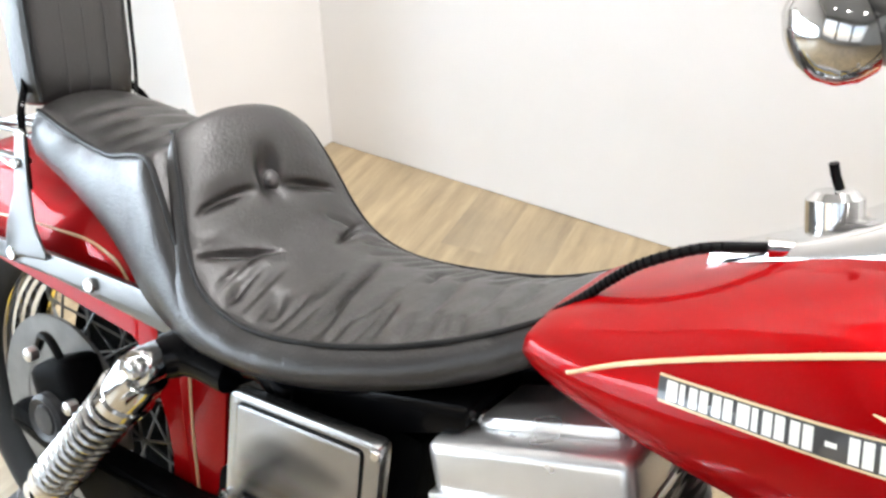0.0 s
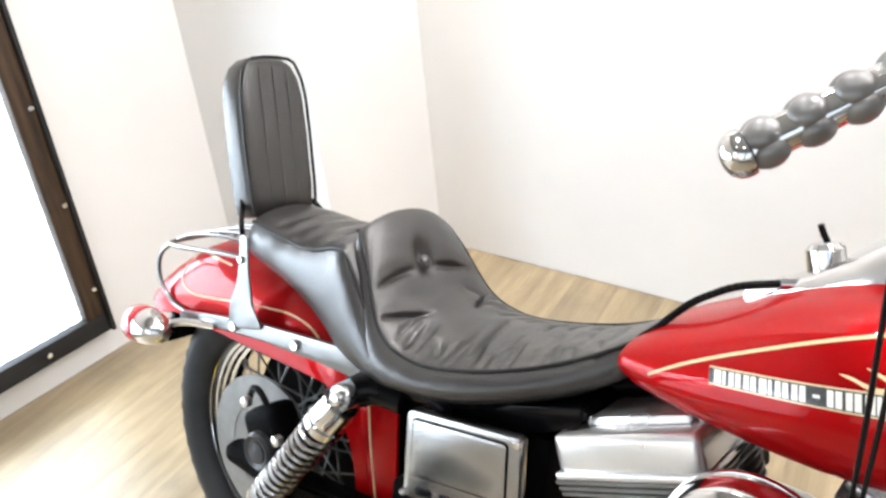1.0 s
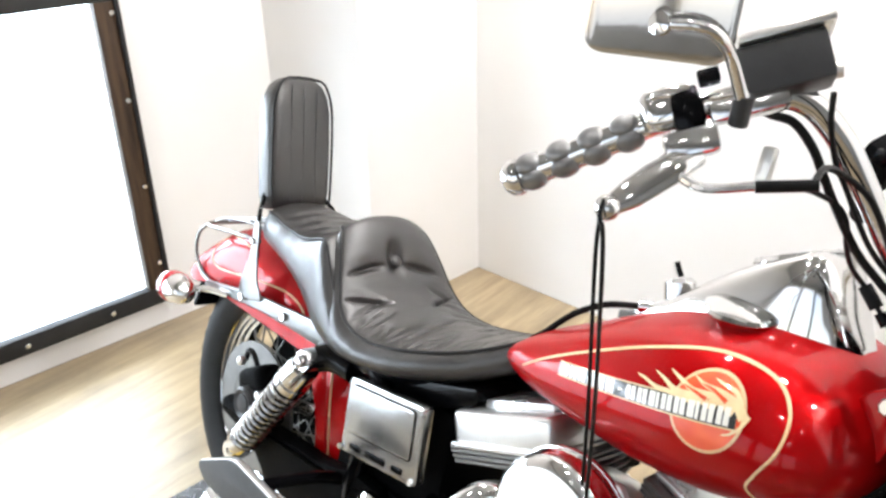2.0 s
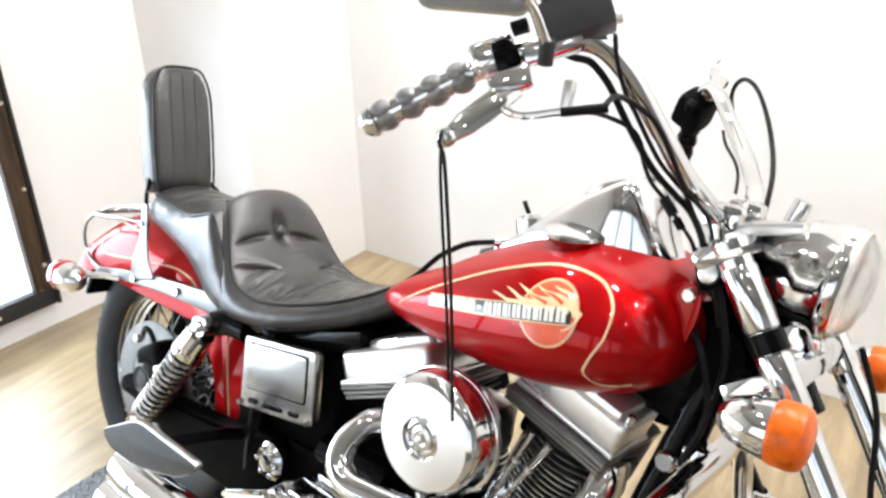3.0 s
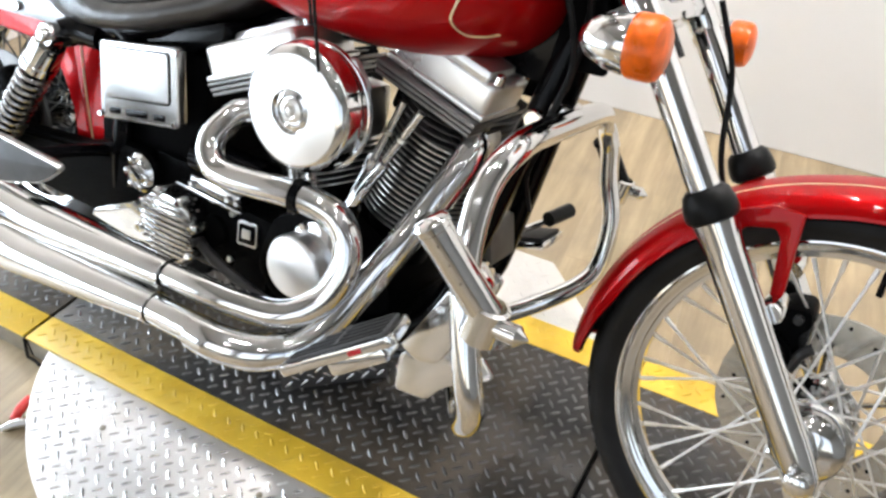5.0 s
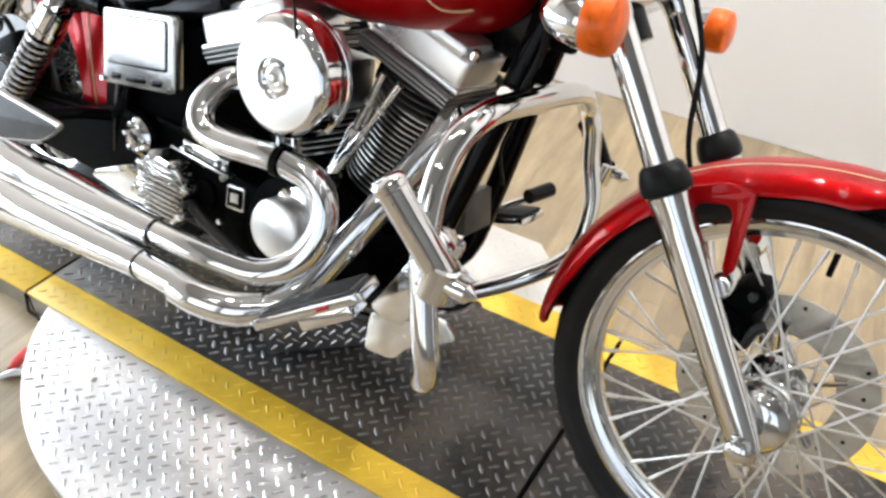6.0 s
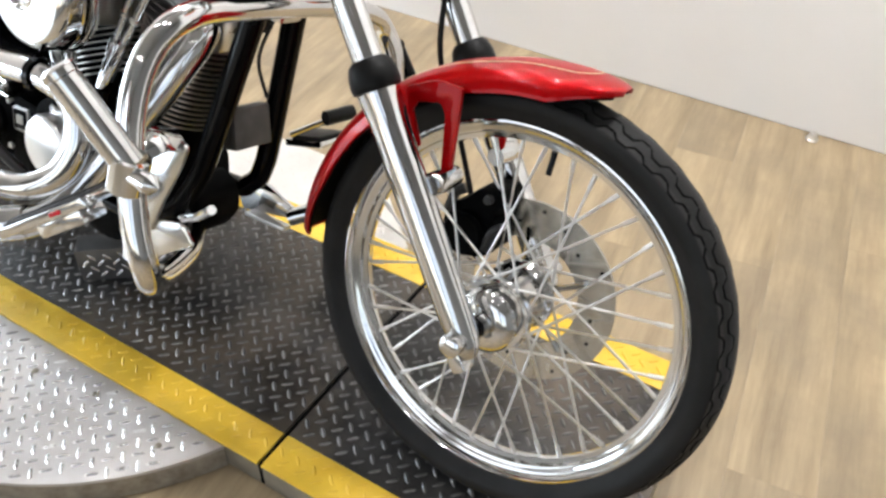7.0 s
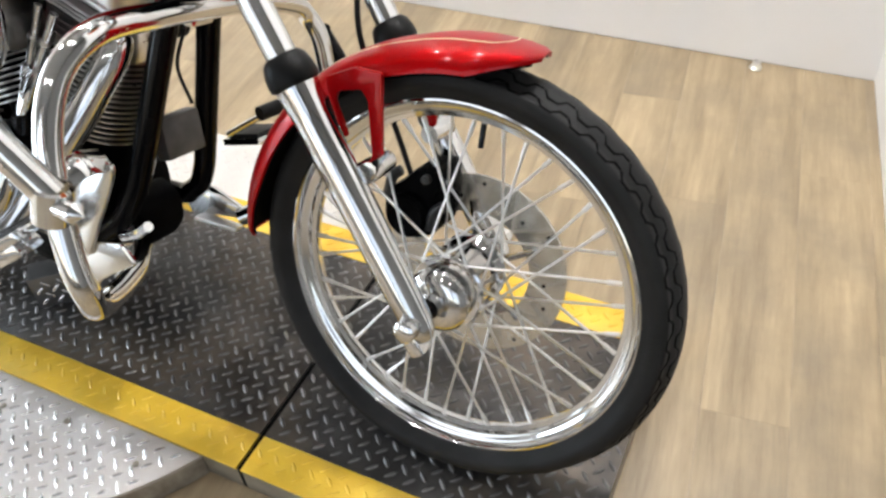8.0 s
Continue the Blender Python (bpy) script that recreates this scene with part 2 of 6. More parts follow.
def rounded(points, r, n=5):
    """An outline with its corners rounded."""
    out = []
    pts = [Vector((*p, 0)) for p in points]
    for i, p in enumerate(pts):
        a, b = (pts[i - 1] - p), (pts[(i + 1) % len(pts)] - p)
        ra = min(r, a.length * 0.45, b.length * 0.45)
        s, e = p + a.normalized() * ra, p + b.normalized() * ra
        for k in range(n + 1):
            t = k / n
            q = s * (1 - t) ** 2 + p * 2 * t * (1 - t) + e * t * t
            out.append((q.x, q.y))
    return out


def bolt(parent, at, axis, r=0.007, h=0.006, mat=None):
    return part("bolt", lathe([(0.0, 0), (r, 0), (r, h * 0.7), (r * 0.8, h), (0, h)], at, axis, 8), mat or CHROME, parent)


# ---- room ----
FLOOR = -0.06
RIGHT, REAR = 1.43, -1.17
floor = part("floor", box((1.5, -1.05, FLOOR - 0.06), (5.6, 5.2, 0.1), 0), EDGE, smooth=False)
tagged(floor, "oak-look vinyl plank floor with grey-brown grain", "floor", kind="structure")


def wall(name, x0, x1, y0, y1, z0, z1, label, mat=None):
    ob = part(name, box(((x0 + x1) / 2, (y0 + y1) / 2, (z0 + z1) / 2), (x1 - x0, y1 - y0, z1 - z0), 0), mat or WALL, smooth=False)
    return tagged(ob, label, "wall", kind="structure")


wall("wall_long", REAR - 0.12, 4.3, RIGHT, RIGHT + 0.12, FLOOR, 2.9, "plain white painted wall beside the motorcycle")
WY0, WY1, WZ0, WZ1 = -2.95, 0.33, 0.07, 1.08
wall("wall_rear_low", REAR - 0.12, REAR, -3.5, RIGHT, FLOOR, WZ0, "white painted wall under the caged window")
wall("wall_rear_high", REAR - 0.12, REAR, -3.5, RIGHT, WZ1, 2.9, "white painted wall above the caged window")
wall("wall_rear_side", REAR - 0.12, REAR, WY1, RIGHT, WZ0, WZ1, "white painted wall beside the caged window")
wall("wall_rear_end", REAR - 0.12, REAR, -3.5, WY0, WZ0, WZ1, "white painted wall beside the caged window")
wall("pilaster_rear", REAR, -0.64, 0.9, RIGHT, FLOOR, 2.9, "white painted boxed column in the room corner")
pil = part("pilaster_front", box((0.2, -0.75, 1.42), (0.4, 1.5, 2.96), 0), WALL, None, "", False, pose(2.235, RIGHT + 0.05, 0, 0, 0, 6.8))
tagged(pil, "white painted boxed column at the end of the wall", "wall", kind="structure")
wall("wall_far", 4.2, 4.3, -3.5, RIGHT, FLOOR, 2.9, "dark grey painted wall", GREYWALL)
wall("wall_camera_low", REAR, 4.2, -3.6, -3.5, FLOOR, 0.45, "dark grey painted wall under the shop windows", GREYWALL)
wall("wall_camera_high", REAR, 4.2, -3.6, -3.5, 2.45, 2.9, "dark grey painted wall above the shop windows", GREYWALL)
for i, (a, b) in enumerate(((REAR, -1.0), (0.6, 0.8), (2.4, 2.6), (4.15, 4.2))):
    wall("wall_camera_pier_%d" % (i + 1), a, b, -3.6, -3.5, 0.45, 2.45, "dark grey painted pier between the shop windows", GREYWALL)
ceiling = part("ceiling", box((1.5, -1.05, 2.95), (5.8, 5.3, 0.1), 0), CEIL, smooth=False)
tagged(ceiling, "plain grey painted ceiling", "ceiling", kind="structure")

# caged window in the rear wall: dark timber frame, steel mesh, bright daylight behind it
win = empty("window_1", "dark timber frame with bolts over a bright window caged with steel mesh", "window", kind="structure")
fw = 0.062


def stile(name, x, y0, y1, z0, z1, mat, label=""):
    return part(name, box((x, (y0 + y1) / 2, (z0 + z1) / 2), (0.035, y1 - y0, z1 - z0), 0.003), mat, win, label)


FX = REAR + 0.018
FY0, FY1, FZ0, FZ1 = -3.0, 0.362, 0.036, 1.125
stile("frame_stile", FX, FY1 - fw, FY1, FZ0 + fw, FZ1 - fw, WOOD, "dark stained timber stile")
stile("frame_stile", FX, FY0, FY0 + fw, FZ0 + fw, FZ1 - fw, WOOD, "dark stained timber stile")
stile("frame_rail", FX, FY0, FY1, FZ0, FZ0 + fw, BLACKSTEEL, "black painted bottom rail")
stile("frame_rail", FX, FY0, FY1, FZ1 - fw, FZ1, BLACKSTEEL, "black painted top rail")
stile("frame_stile", FX, -1.42, -1.36, FZ0 + fw, FZ1 - fw, WOOD, "dark stained timber stile")
part("frame_edge", box((FX + 0.006, FY1 + 0.006, (FZ0 + FZ1) / 2), (0.05, 0.012, FZ1 - FZ0), 0.002), BLACKSTEEL, win, "black steel edge strip")
for z in (0.19, 0.47, 0.76, 1.03):
    bolt(win, (FX + 0.0175, FY1 - 0.012, z), (1, 0, 0), 0.009, 0.006)
for y in (0.16, -0.12, -0.42, -0.72, -1.0, -1.4, -1.8, -2.2, -2.6):
    bolt(win, (FX + 0.0175, y, FZ0 + 0.03), (1, 0, 0), 0.009, 0.006)
cage = bmesh.new()
step_y, step_z = 0.034, 0.017
mx = REAR - 0.012
for k in range(-60, 160):
    for sgn in (1, -1):
        # each strand runs slantwise across the opening
        y0, z0 = FY0 + 0.02 + k * step_y, FZ0 + 0.05
        span = (FZ1 - FZ0 - 0.1)
        y1 = y0 + sgn * span * step_y / step_z
        lo, hi = FY0 + 0.04, FY1 - 0.04
        t0, t1 = 0.0, 1.0
        dy = y1 - y0
        ta, tb = sorted(((lo - y0) / dy, (hi - y0) / dy))
        t0, t1 = max(t0, ta), min(t1, tb)
        if t1 - t0 < 0.01:
            continue
        a = (mx + sgn * 0.0012, y0 + dy * t0, z0 + span * t0)
        b = (mx + sgn * 0.0012, y0 + dy * t1, z0 + span * t1)
        add(cage, tube([a, b], 0.0013, 4, 0, False))
part("mesh_screen", cage, MESHMETAL, win, "galvanised expanded-metal mesh screen", smooth=False)
back = part("backdrop", box((REAR - 1.3, -1.3, 0.6), (0.02, 6.0, 3.4), 0), SKYGLOW, smooth=False)
tagged(back, "bright overcast daylight outside the window", "backdrop", kind="structure")

# ceiling spot lamps
lamp_master = None
for i, (x, y) in enumerate(((0.2, -0.5), (1.3, -0.5), (2.4, -0.5), (0.2, -1.9), (1.3, -1.9), (2.4, -1.9), (-0.1, 0.85), (1.0, 0.85), (2.1, 0.85))):
    m = pose(x, y, 2.9)
    if lamp_master is None:
        lamp_master = empty("ceiling_light", "round grey recessed ceiling spot, switched on", "lamp", m, "ceiling spots")
        part("trim_ring", lathe([(0.075, 0.0), (0.1, 0.0), (0.1, -0.012), (0.09, -0.018), (0.075, -0.01)], (0, 0, 0), (0, 0, 1), 24, True), CEIL, lamp_master)
    else:
        copy_thing(lamp_master, m)
    d = bpy.data.lights.new("ceiling_spot", "AREA")
    d.shape, d.size, d.energy, d.color = "DISK", 0.13, (35 if x > 2 else 28) if y > 0.5 else (8 if y > -1 and x < 1 else (6 if y > -1 and x < 2 else 2)), (1.0, 0.985, 0.985)
    new("ceiling_spot", d).matrix_world = pose(x, y, 2.885)

# ---- lift platform ----
PY0, PY1, PX0, PX1 = -0.245, 0.342, -0.25, 1.965
SN, SF = -0.172, 0.265          # inner edges of the yellow stripes
SEAMS = (0.228, 1.385)
lift = empty("lift_platform", "dark steel tread-plate motorcycle lift with yellow painted edges", "lift platform", pose(0, 0, 0))
xs = [PX0, SEAMS[0], SEAMS[1], PX1]
for a, b in zip(xs, xs[1:]):
    a2, b2 = a + 0.0045, b - 0.0045
    part("deck_base", box(((a2 + b2) / 2, (PY0 + PY1) / 2, -0.0325), (b2 - a2, PY1 - PY0 - 0.004, 0.055), 0.001), EDGE, lift, "dirty grey steel deck edge")
    part("deck_plate", box(((a2 + b2) / 2, (SN + SF) / 2, -0.0025), (b2 - a2, SF - SN, 0.005), 0.001), PLATE, lift, "blackened steel tread plate")
    part("edge_stripe", box(((a2 + b2) / 2, (PY0 + SN) / 2 - 0.0005, -0.0022), (b2 - a2, SN - PY0 - 0.001, 0.005), 0.001), YELLOW, lift, "worn yellow painted edge strip")
    part("edge_stripe", box(((a2 + b2) / 2, (PY1 + SF) / 2 + 0.0005, -0.0022), (b2 - a2, PY1 - SF - 0.001, 0.005), 0.001), YELLOW, lift, "worn yellow painted edge strip")
for sx in SEAMS:
    part("seam_gap", box((sx, (PY0 + PY1) / 2, -0.0315), (0.0085, PY1 - PY0 - 0.006, 0.054), 0), GROOVE, lift, "black gap between the deck plates")
rnd = random.Random(4)


def lozenges(x0, x1, y0, y1, step, inside, z, size=(0.0265, 0.0072), h=0.0017):
    """Raised bars of a tread plate: two square lattices set into each other, their bars square to one another."""
    verts, faces = [], []
    for turn_, shift_ in ((-45, 0.0), (45, 0.5)):
        for i in range(math.floor(x0 / step) - 1, math.ceil(x1 / step) + 1):
            for j in range(math.floor(y0 / step) - 1, math.ceil(y1 / step) + 1):
                cx, cy = (i + shift_) * step, (j + shift_) * step
                if not (x0 <= cx <= x1 and y0 <= cy <= y1 and inside(cx, cy)):
                    continue
                a = radians(turn_) + rnd.uniform(-0.04, 0.04)
                ca, sa = math.cos(a), math.sin(a)
                k = len(verts)
                L, W = size
                ring = [(L / 2, 0), (L / 4, W / 2), (-L / 4, W / 2), (-L / 2, 0), (-L / 4, -W / 2), (L / 4, -W / 2)]
                for u, v in ring:
                    verts.append((cx + u * ca - v * sa, cy + u * sa + v * ca, z - 0.0004))
                for u, v in ((L / 3.4, 0), (0, W / 5), (-L / 3.4, 0), (0, -W / 5)):
                    verts.append((cx + u * ca - v * sa, cy + u * sa + v * ca, z + h))
                faces += [(k, k + 1, k + 6), (k + 1, k + 2, k + 7, k + 6), (k + 2, k + 3, k + 8), (k + 2, k + 8, k + 7), (k + 3, k + 4, k + 8),
                          (k + 4, k + 5, k + 9, k + 8), (k + 5, k, k + 6), (k + 5, k + 6, k + 9), (k + 6, k + 7, k + 8, k + 9)]
    me = bpy.data.meshes.new("lozenges")
    me.from_pydata(verts, [], faces)
    return me


STEP = 0.0342
seam_free = lambda x, y: all(abs(x - s) > 0.014 for s in SEAMS)
for nm, ya, yb, mat in (("deck_tread", SN + 0.006, SF - 0.006, TREAD), ("stripe_tread", PY0 + 0.008, SN - 0.009, YELLOW), ("stripe_tread", SF + 0.009, PY1 - 0.008, YELLOW)):
    ob = part(nm, lozenges(PX0 + 0.01, PX1 - 0.01, ya, yb, STEP, seam_free, 0.0), mat, lift)
    ob["kind"] = "stuff"

# turntable disc on the near side of the lift, chamfered plate on its far side
turn = empty("turntable", "bare aluminium tread-plate turntable under the lift", "turntable", pose(0.806, 0.026, 0))
R = 0.572
NEAR = PY0 - 0.0005 - 0.026
arc = [(R * math.cos(a), R * math.sin(a)) for a in np.linspace(math.asin(NEAR / R), -math.pi - math.asin(NEAR / R), 72)]
part("disc_plate", slab(arc, -0.012, -0.004, 0.002, "xy"), DISCPLATE, turn, "scuffed aluminium tread plate")
part("disc_rim", slab([(x * 0.998, y * 0.998 if y < NEAR - 0.001 else y) for x, y in arc], -0.06, -0.012, 0.001, "xy"), RIM, turn, "mottled grey-brown plate rim")
ob = part("disc_tread", lozenges(-0.6, 0.6, -0.6, NEAR - 0.008, STEP, lambda x, y: x * x + y * y < 0.56 ** 2, -0.004), TREADLIGHT, turn)
ob["kind"] = "stuff"
far_edge = [(0.484, 0.320), (0.484, 0.331), (0.289, 0.516), (-0.286, 0.516), (-0.536, 0.320)]
part("far_plate", slab(far_edge, -0.06, -0.004, 0.002, "xy"), WHITEPLATE, turn, "pale painted tread plate")
ob = part("far_tread", lozenges(-0.5, 0.47, 0.33, 0.505, STEP, lambda x, y: x + y < 0.78 and x > -0.3, -0.004), WHITEPLATE, turn)
ob["kind"] = "stuff"
for x, y in ((0.10, -0.33), (0.235, -0.31), (0.41, -0.33), (0.05, -0.5), (-0.25, -0.36), (0.0, -0.56)):
    part("bolt", lathe([(0, 0), (0.006, 0), (0.006, 0.002), (0.004, 0.004), (0, 0.004)], (x, y, -0.004), (0, 0, 1), 10), EDGE, turn)
rope = part("floor_cord", tube([(0.23, -0.247, -0.004), (0.231, -0.252, -0.03), (0.226, -0.252, -0.055), (0.245, -0.252, -0.057), (0.265, -0.256, -0.057)], 0.0036, 8), CABLE)
tagged(rope, "short black cord lying at the foot of the lift", "cord")
fit_ob = part("air_coupler", tube([(0.395, -0.366, -0.05), (0.362, -0.386, -0.051), (0.345, -0.412, -0.053)], [0.008, 0.010, 0.006], 12, 4), SATIN)
tagged(fit_ob, "grey metal air coupler with a red grip on the floor", "coupler")
part("grip_sleeve", tube([(0.352, -0.386, -0.048), (0.344, -0.362, -0.044), (0.340, -0.335, -0.040)], [0.009, 0.0105, 0.008], 12, 4), REDPLASTIC, fit_ob, "red plastic sleeve")
stop = part("door_stop", lathe([(0.016, 0), (0.017, 0.003), (0.013, 0.006), (0.012, 0.016), (0.009, 0.023), (0, 0.026)], (1.942, 1.392, FLOOR), (0, 0, 1), 20), SATIN)
tagged(stop, "small grey metal door stop on the floor by the wall", "door stop")


# ---- motorcycle ----
from mathutils.bvhtree import BVHTree
BIKE = pose(0, 0.006, 0.002, 0, 0, -3.1) @ pose(0, 0, 0, -16.5)
bike = empty("motorcycle", "red and chrome cruiser motorcycle leaning on its stand on a lift", "motorcycle", BIKE)
SLOPE = 0.69
AX = Vector((1.684, 0.006, 0.331))                       # front axle
UP = Vector((-SLOPE, 0, 1)).normalized()             # along the fork
FWD = Vector((UP.z, 0, -UP.x))                       # square to the fork, ahead
PIVOT = AX + UP * 0.62 - FWD * 0.042
STEER = Matrix.Translation(PIVOT) @ Matrix.Rotation(radians(1.0), 4, UP) @ Matrix.Translation(-PIVOT)


def on_fork(d, y=0.0, ahead=0.0):
    return AX + UP * d + FWD * ahead + Vector((0, y, 0))


def bp(name, bm, mat, parent=None, label="", angle=40, smooth=True):
    return part(name, bm, mat, parent or bike, label, smooth, None, angle)


def fp(name, bm, mat, parent=None, label="", angle=40):
    """A part that turns with the steering."""
    return bp(name, moved(bm, STEER), mat, parent, label, angle)


# wheels
def tyre(centre, R, rim, width):
    pts = tyre_profile(R, rim, width)
    return lathe([(p.x, p.z) for p in pts], centre, (0, 1, 0), 96, True)


def tyre_profile(R, rim, width):
    w = width / 2
    shape = [(rim, -w * 0.62), (rim + 0.012, -w * 0.80), (rim + (R - rim) * 0.45, -w * 0.99), (rim + (R - rim) * 0.72, -w * 0.95), (R - 0.012, -w * 0.70),
             (R - 0.003, -w * 0.36), (R, 0), (R - 0.003, w * 0.36), (R - 0.012, w * 0.70), (rim + (R - rim) * 0.72, w * 0.95), (rim + (R - rim) * 0.45, w * 0.99),
             (rim + 0.012, w * 0.80), (rim, w * 0.62)]
    return spline([(r, 0, h) for r, h in shape], 3)


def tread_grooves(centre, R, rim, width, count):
    """Zigzag lines round the tyre, two on each half of the tread: black rods in place of shaded cuts."""
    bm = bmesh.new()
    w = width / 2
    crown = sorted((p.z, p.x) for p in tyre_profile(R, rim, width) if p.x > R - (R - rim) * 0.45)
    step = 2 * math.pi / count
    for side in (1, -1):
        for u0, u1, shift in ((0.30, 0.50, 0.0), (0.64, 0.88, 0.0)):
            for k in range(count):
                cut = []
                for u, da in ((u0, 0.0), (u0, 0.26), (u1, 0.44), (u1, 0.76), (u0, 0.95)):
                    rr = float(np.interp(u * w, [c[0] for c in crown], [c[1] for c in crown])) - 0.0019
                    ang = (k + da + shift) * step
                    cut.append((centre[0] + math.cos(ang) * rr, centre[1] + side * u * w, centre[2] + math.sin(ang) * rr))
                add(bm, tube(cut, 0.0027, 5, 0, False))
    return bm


def wheel_parts(name, centre, R, rim, twidth, rwidth, spokes, place, label, hub_r, hub_w, spoke_mat):
    c = Vector(centre)
    w = rwidth / 2
    side = [(rim + 0.012, w - 0.003), (rim + 0.011, w), (rim + 0.006, w + 0.001), (rim + 0.003, w - 0.003), (rim + 0.001, w - 0.010), (rim - 0.004, w - 0.0115),
            (rim - 0.0055, w * 0.55), (rim - 0.011, w * 0.50), (rim - 0.013, w * 0.30), (rim - 0.020, w * 0.24), (rim - 0.022, 0)]
    prof = [(rim - 0.014, -0.002), (rim - 0.006, w * 0.3), (rim + 0.004, w - 0.010)] + side + [(r_, -y_) for r_, y_ in side[-2::-1]] + [(rim + 0.004, -w + 0.010), (rim - 0.006, -w * 0.3)]
    rim_ob = place(name, lathe(prof, c, (0, 1, 0), 96, True), CHROME, None, label)
    place("tyre", tyre(c, R, rim + 0.004, twidth), RUBBER, rim_ob, "worn black street tyre")
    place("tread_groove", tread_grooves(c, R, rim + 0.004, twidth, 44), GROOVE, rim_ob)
    h = hub_w / 2
    hub = [(0.001, -h - 0.02), (0.018, -h - 0.02), (0.02, -h - 0.004), (hub_r, -h), (hub_r + 0.002, -h + 0.006), (hub_r - 0.004, -h + 0.012), (hub_r * 0.62, -h * 0.45), (hub_r * 0.56, 0),
           (hub_r * 0.62, h * 0.45), (hub_r - 0.004, h - 0.012), (hub_r + 0.002, h - 0.006), (hub_r, h), (0.02, h + 0.004), (0.018, h + 0.02), (0.001, h + 0.02)]
    place("hub", lathe(hub, c, (0, 1, 0), 32, True), CHROME, rim_ob, "chrome wheel hub")
    for k in range(spokes):
        side = 1 if k % 2 else -1
        lead = 1 if (k // 2) % 2 else -1
        a = 2 * math.pi * k / spokes
        b = a + lead * radians(58)
        p = c + Vector((math.cos(b) * (hub_r - 0.003), side * (h - 0.006), math.sin(b) * (hub_r - 0.003)))
        q = c + Vector((math.cos(a) * (rim - 0.022), side * w * 0.16, math.sin(a) * (rim - 0.022)))
        mid = q + (p - q) * 0.09
        bm = tube([p, q], 0.0021, 6, 0)
        add(bm, tube([q, mid], 0.0034, 6, 0))
        place("spoke", bm, spoke_mat, rim_ob)
    return rim_ob


front = wheel_parts("front_wheel", AX, 0.329, 0.269, 0.086, 0.058, 40, fp, "chrome laced wire front wheel", 0.054, 0.10, SPUN)
fp("hub_shell", lathe([(0.012, -0.098), (0.016, -0.098), (0.017, -0.086), (0.031, -0.084), (0.042, -0.080), (0.048, -0.073), (0.048, -0.066), (0.042, -0.060), (0.030, -0.056), (0.030, -0.050), (0.046, -0.046), (0.058, -0.038), (0.053, -0.026), (0.046, 0.03), (0.012, 0.03)], AX, (0, 1, 0), 32, True), CHROME, front, "stepped chrome hub body")
fp("axle_spacer", lathe([(0.0, -0.112), (0.0145, -0.112), (0.0145, -0.085), (0, -0.085)], AX, (0, 1, 0), 20), BLACK, front, "black axle spacer")
# front disc, caliper, valve
disc_c = AX + Vector((0, 0.058, 0))
fp("brake_disc", lathe([(0.088, -0.0025), (0.146, -0.0025), (0.146, 0.0025), (0.088, 0.0025)], disc_c, (0, 1, 0), 64, True), STEEL, front, "drilled steel brake disc")
for k in range(20):
    a = 2 * math.pi * k / 20
    rr = 0.112 + 0.011 * (k % 3)
    q = disc_c + Vector((math.cos(a) * rr, -0.0026, math.sin(a) * rr))
    fp("vent_hole", lathe([(0.0, 0), (0.0032, 0), (0.0032, 0.0003), (0, 0.0003)], q, (0, -1, 0), 8), BLACK, front)
for k in range(5):
    a = 2 * math.pi * k / 5 + 0.5
    arm_d = Vector((math.cos(a), 0, math.sin(a)))
    fp("disc_arm", tube([disc_c + arm_d * 0.03, disc_c + arm_d * 0.075, disc_c + arm_d * 0.105], [0.016, 0.011, 0.014], 8, 3, flat=0.25), ALU, front)
fcal = fp("caliper", slab(rounded([(1.545, 0.405), (1.553, 0.442), (1.580, 0.462), (1.596, 0.484), (1.632, 0.490), (1.640, 0.466), (1.626, 0.446), (1.640, 0.420), (1.636, 0.388), (1.606, 0.370), (1.566, 0.374)], 0.016), 0.010, 0.085, 0.010), CRINKLE, None, "black front brake caliper")
fp("piston_cap", lathe([(0, 0), (0.034, 0), (0.034, 0.012), (0.029, 0.017), (0.020, 0.012), (0, 0.012)], (1.592, 0.010, 0.412), (0, -1, 0), 24), CRINKLE, fcal, "black piston boss")
for x, z in ((1.557, 0.436), (1.628, 0.398)):
    fp("caliper_rib", tube([(x, 0.006, z), (x + 0.008, 0.002, z + 0.030), (x + 0.020, 0.006, z + 0.042)], 0.008, 8, 3), RESERVOIR, fcal)
fp("pin_bolt", lathe([(0, 0), (0.007, 0), (0.007, 0.010), (0, 0.011)], (1.618, 0.010, 0.474), (0, -1, 0), 8), RESERVOIR, fcal)
fp("valve_stem", tube([AX + Vector((0.012, 0, 0.245)), AX + Vector((0.012, -0.004, 0.212))], 0.0045, 8, 0), BLACK, front)

RC = Vector((0, 0, 0.318))
rear = wheel_parts("rear_wheel", RC, 0.319, 0.214, 0.132, 0.085, 40, bp, "chrome laced wire rear wheel", 0.05, 0.13, DULL)
rd = RC + Vector((0, -0.078, 0))
bp("brake_disc", lathe([(0.09, -0.003), (0.146, -0.003), (0.146, 0.003), (0.09, 0.003)], rd, (0, 1, 0), 64, True), DULL, rear, "steel rear brake disc")
bp("disc_carrier", lathe([(0.03, -0.002), (0.092, -0.002), (0.092, 0.002), (0.03, 0.002)], rd, (0, 1, 0), 48, True), DULL, rear)
bp("axle_adjuster", lathe([(0, 0), (0.03, 0), (0.03, -0.02), (0.022, -0.026), (0.018, -0.02), (0.012, -0.03), (0, -0.03)], RC + Vector((0, -0.1, 0)), (0, 1, 0), 24), CRINKLE, None, "black axle adjuster boss")
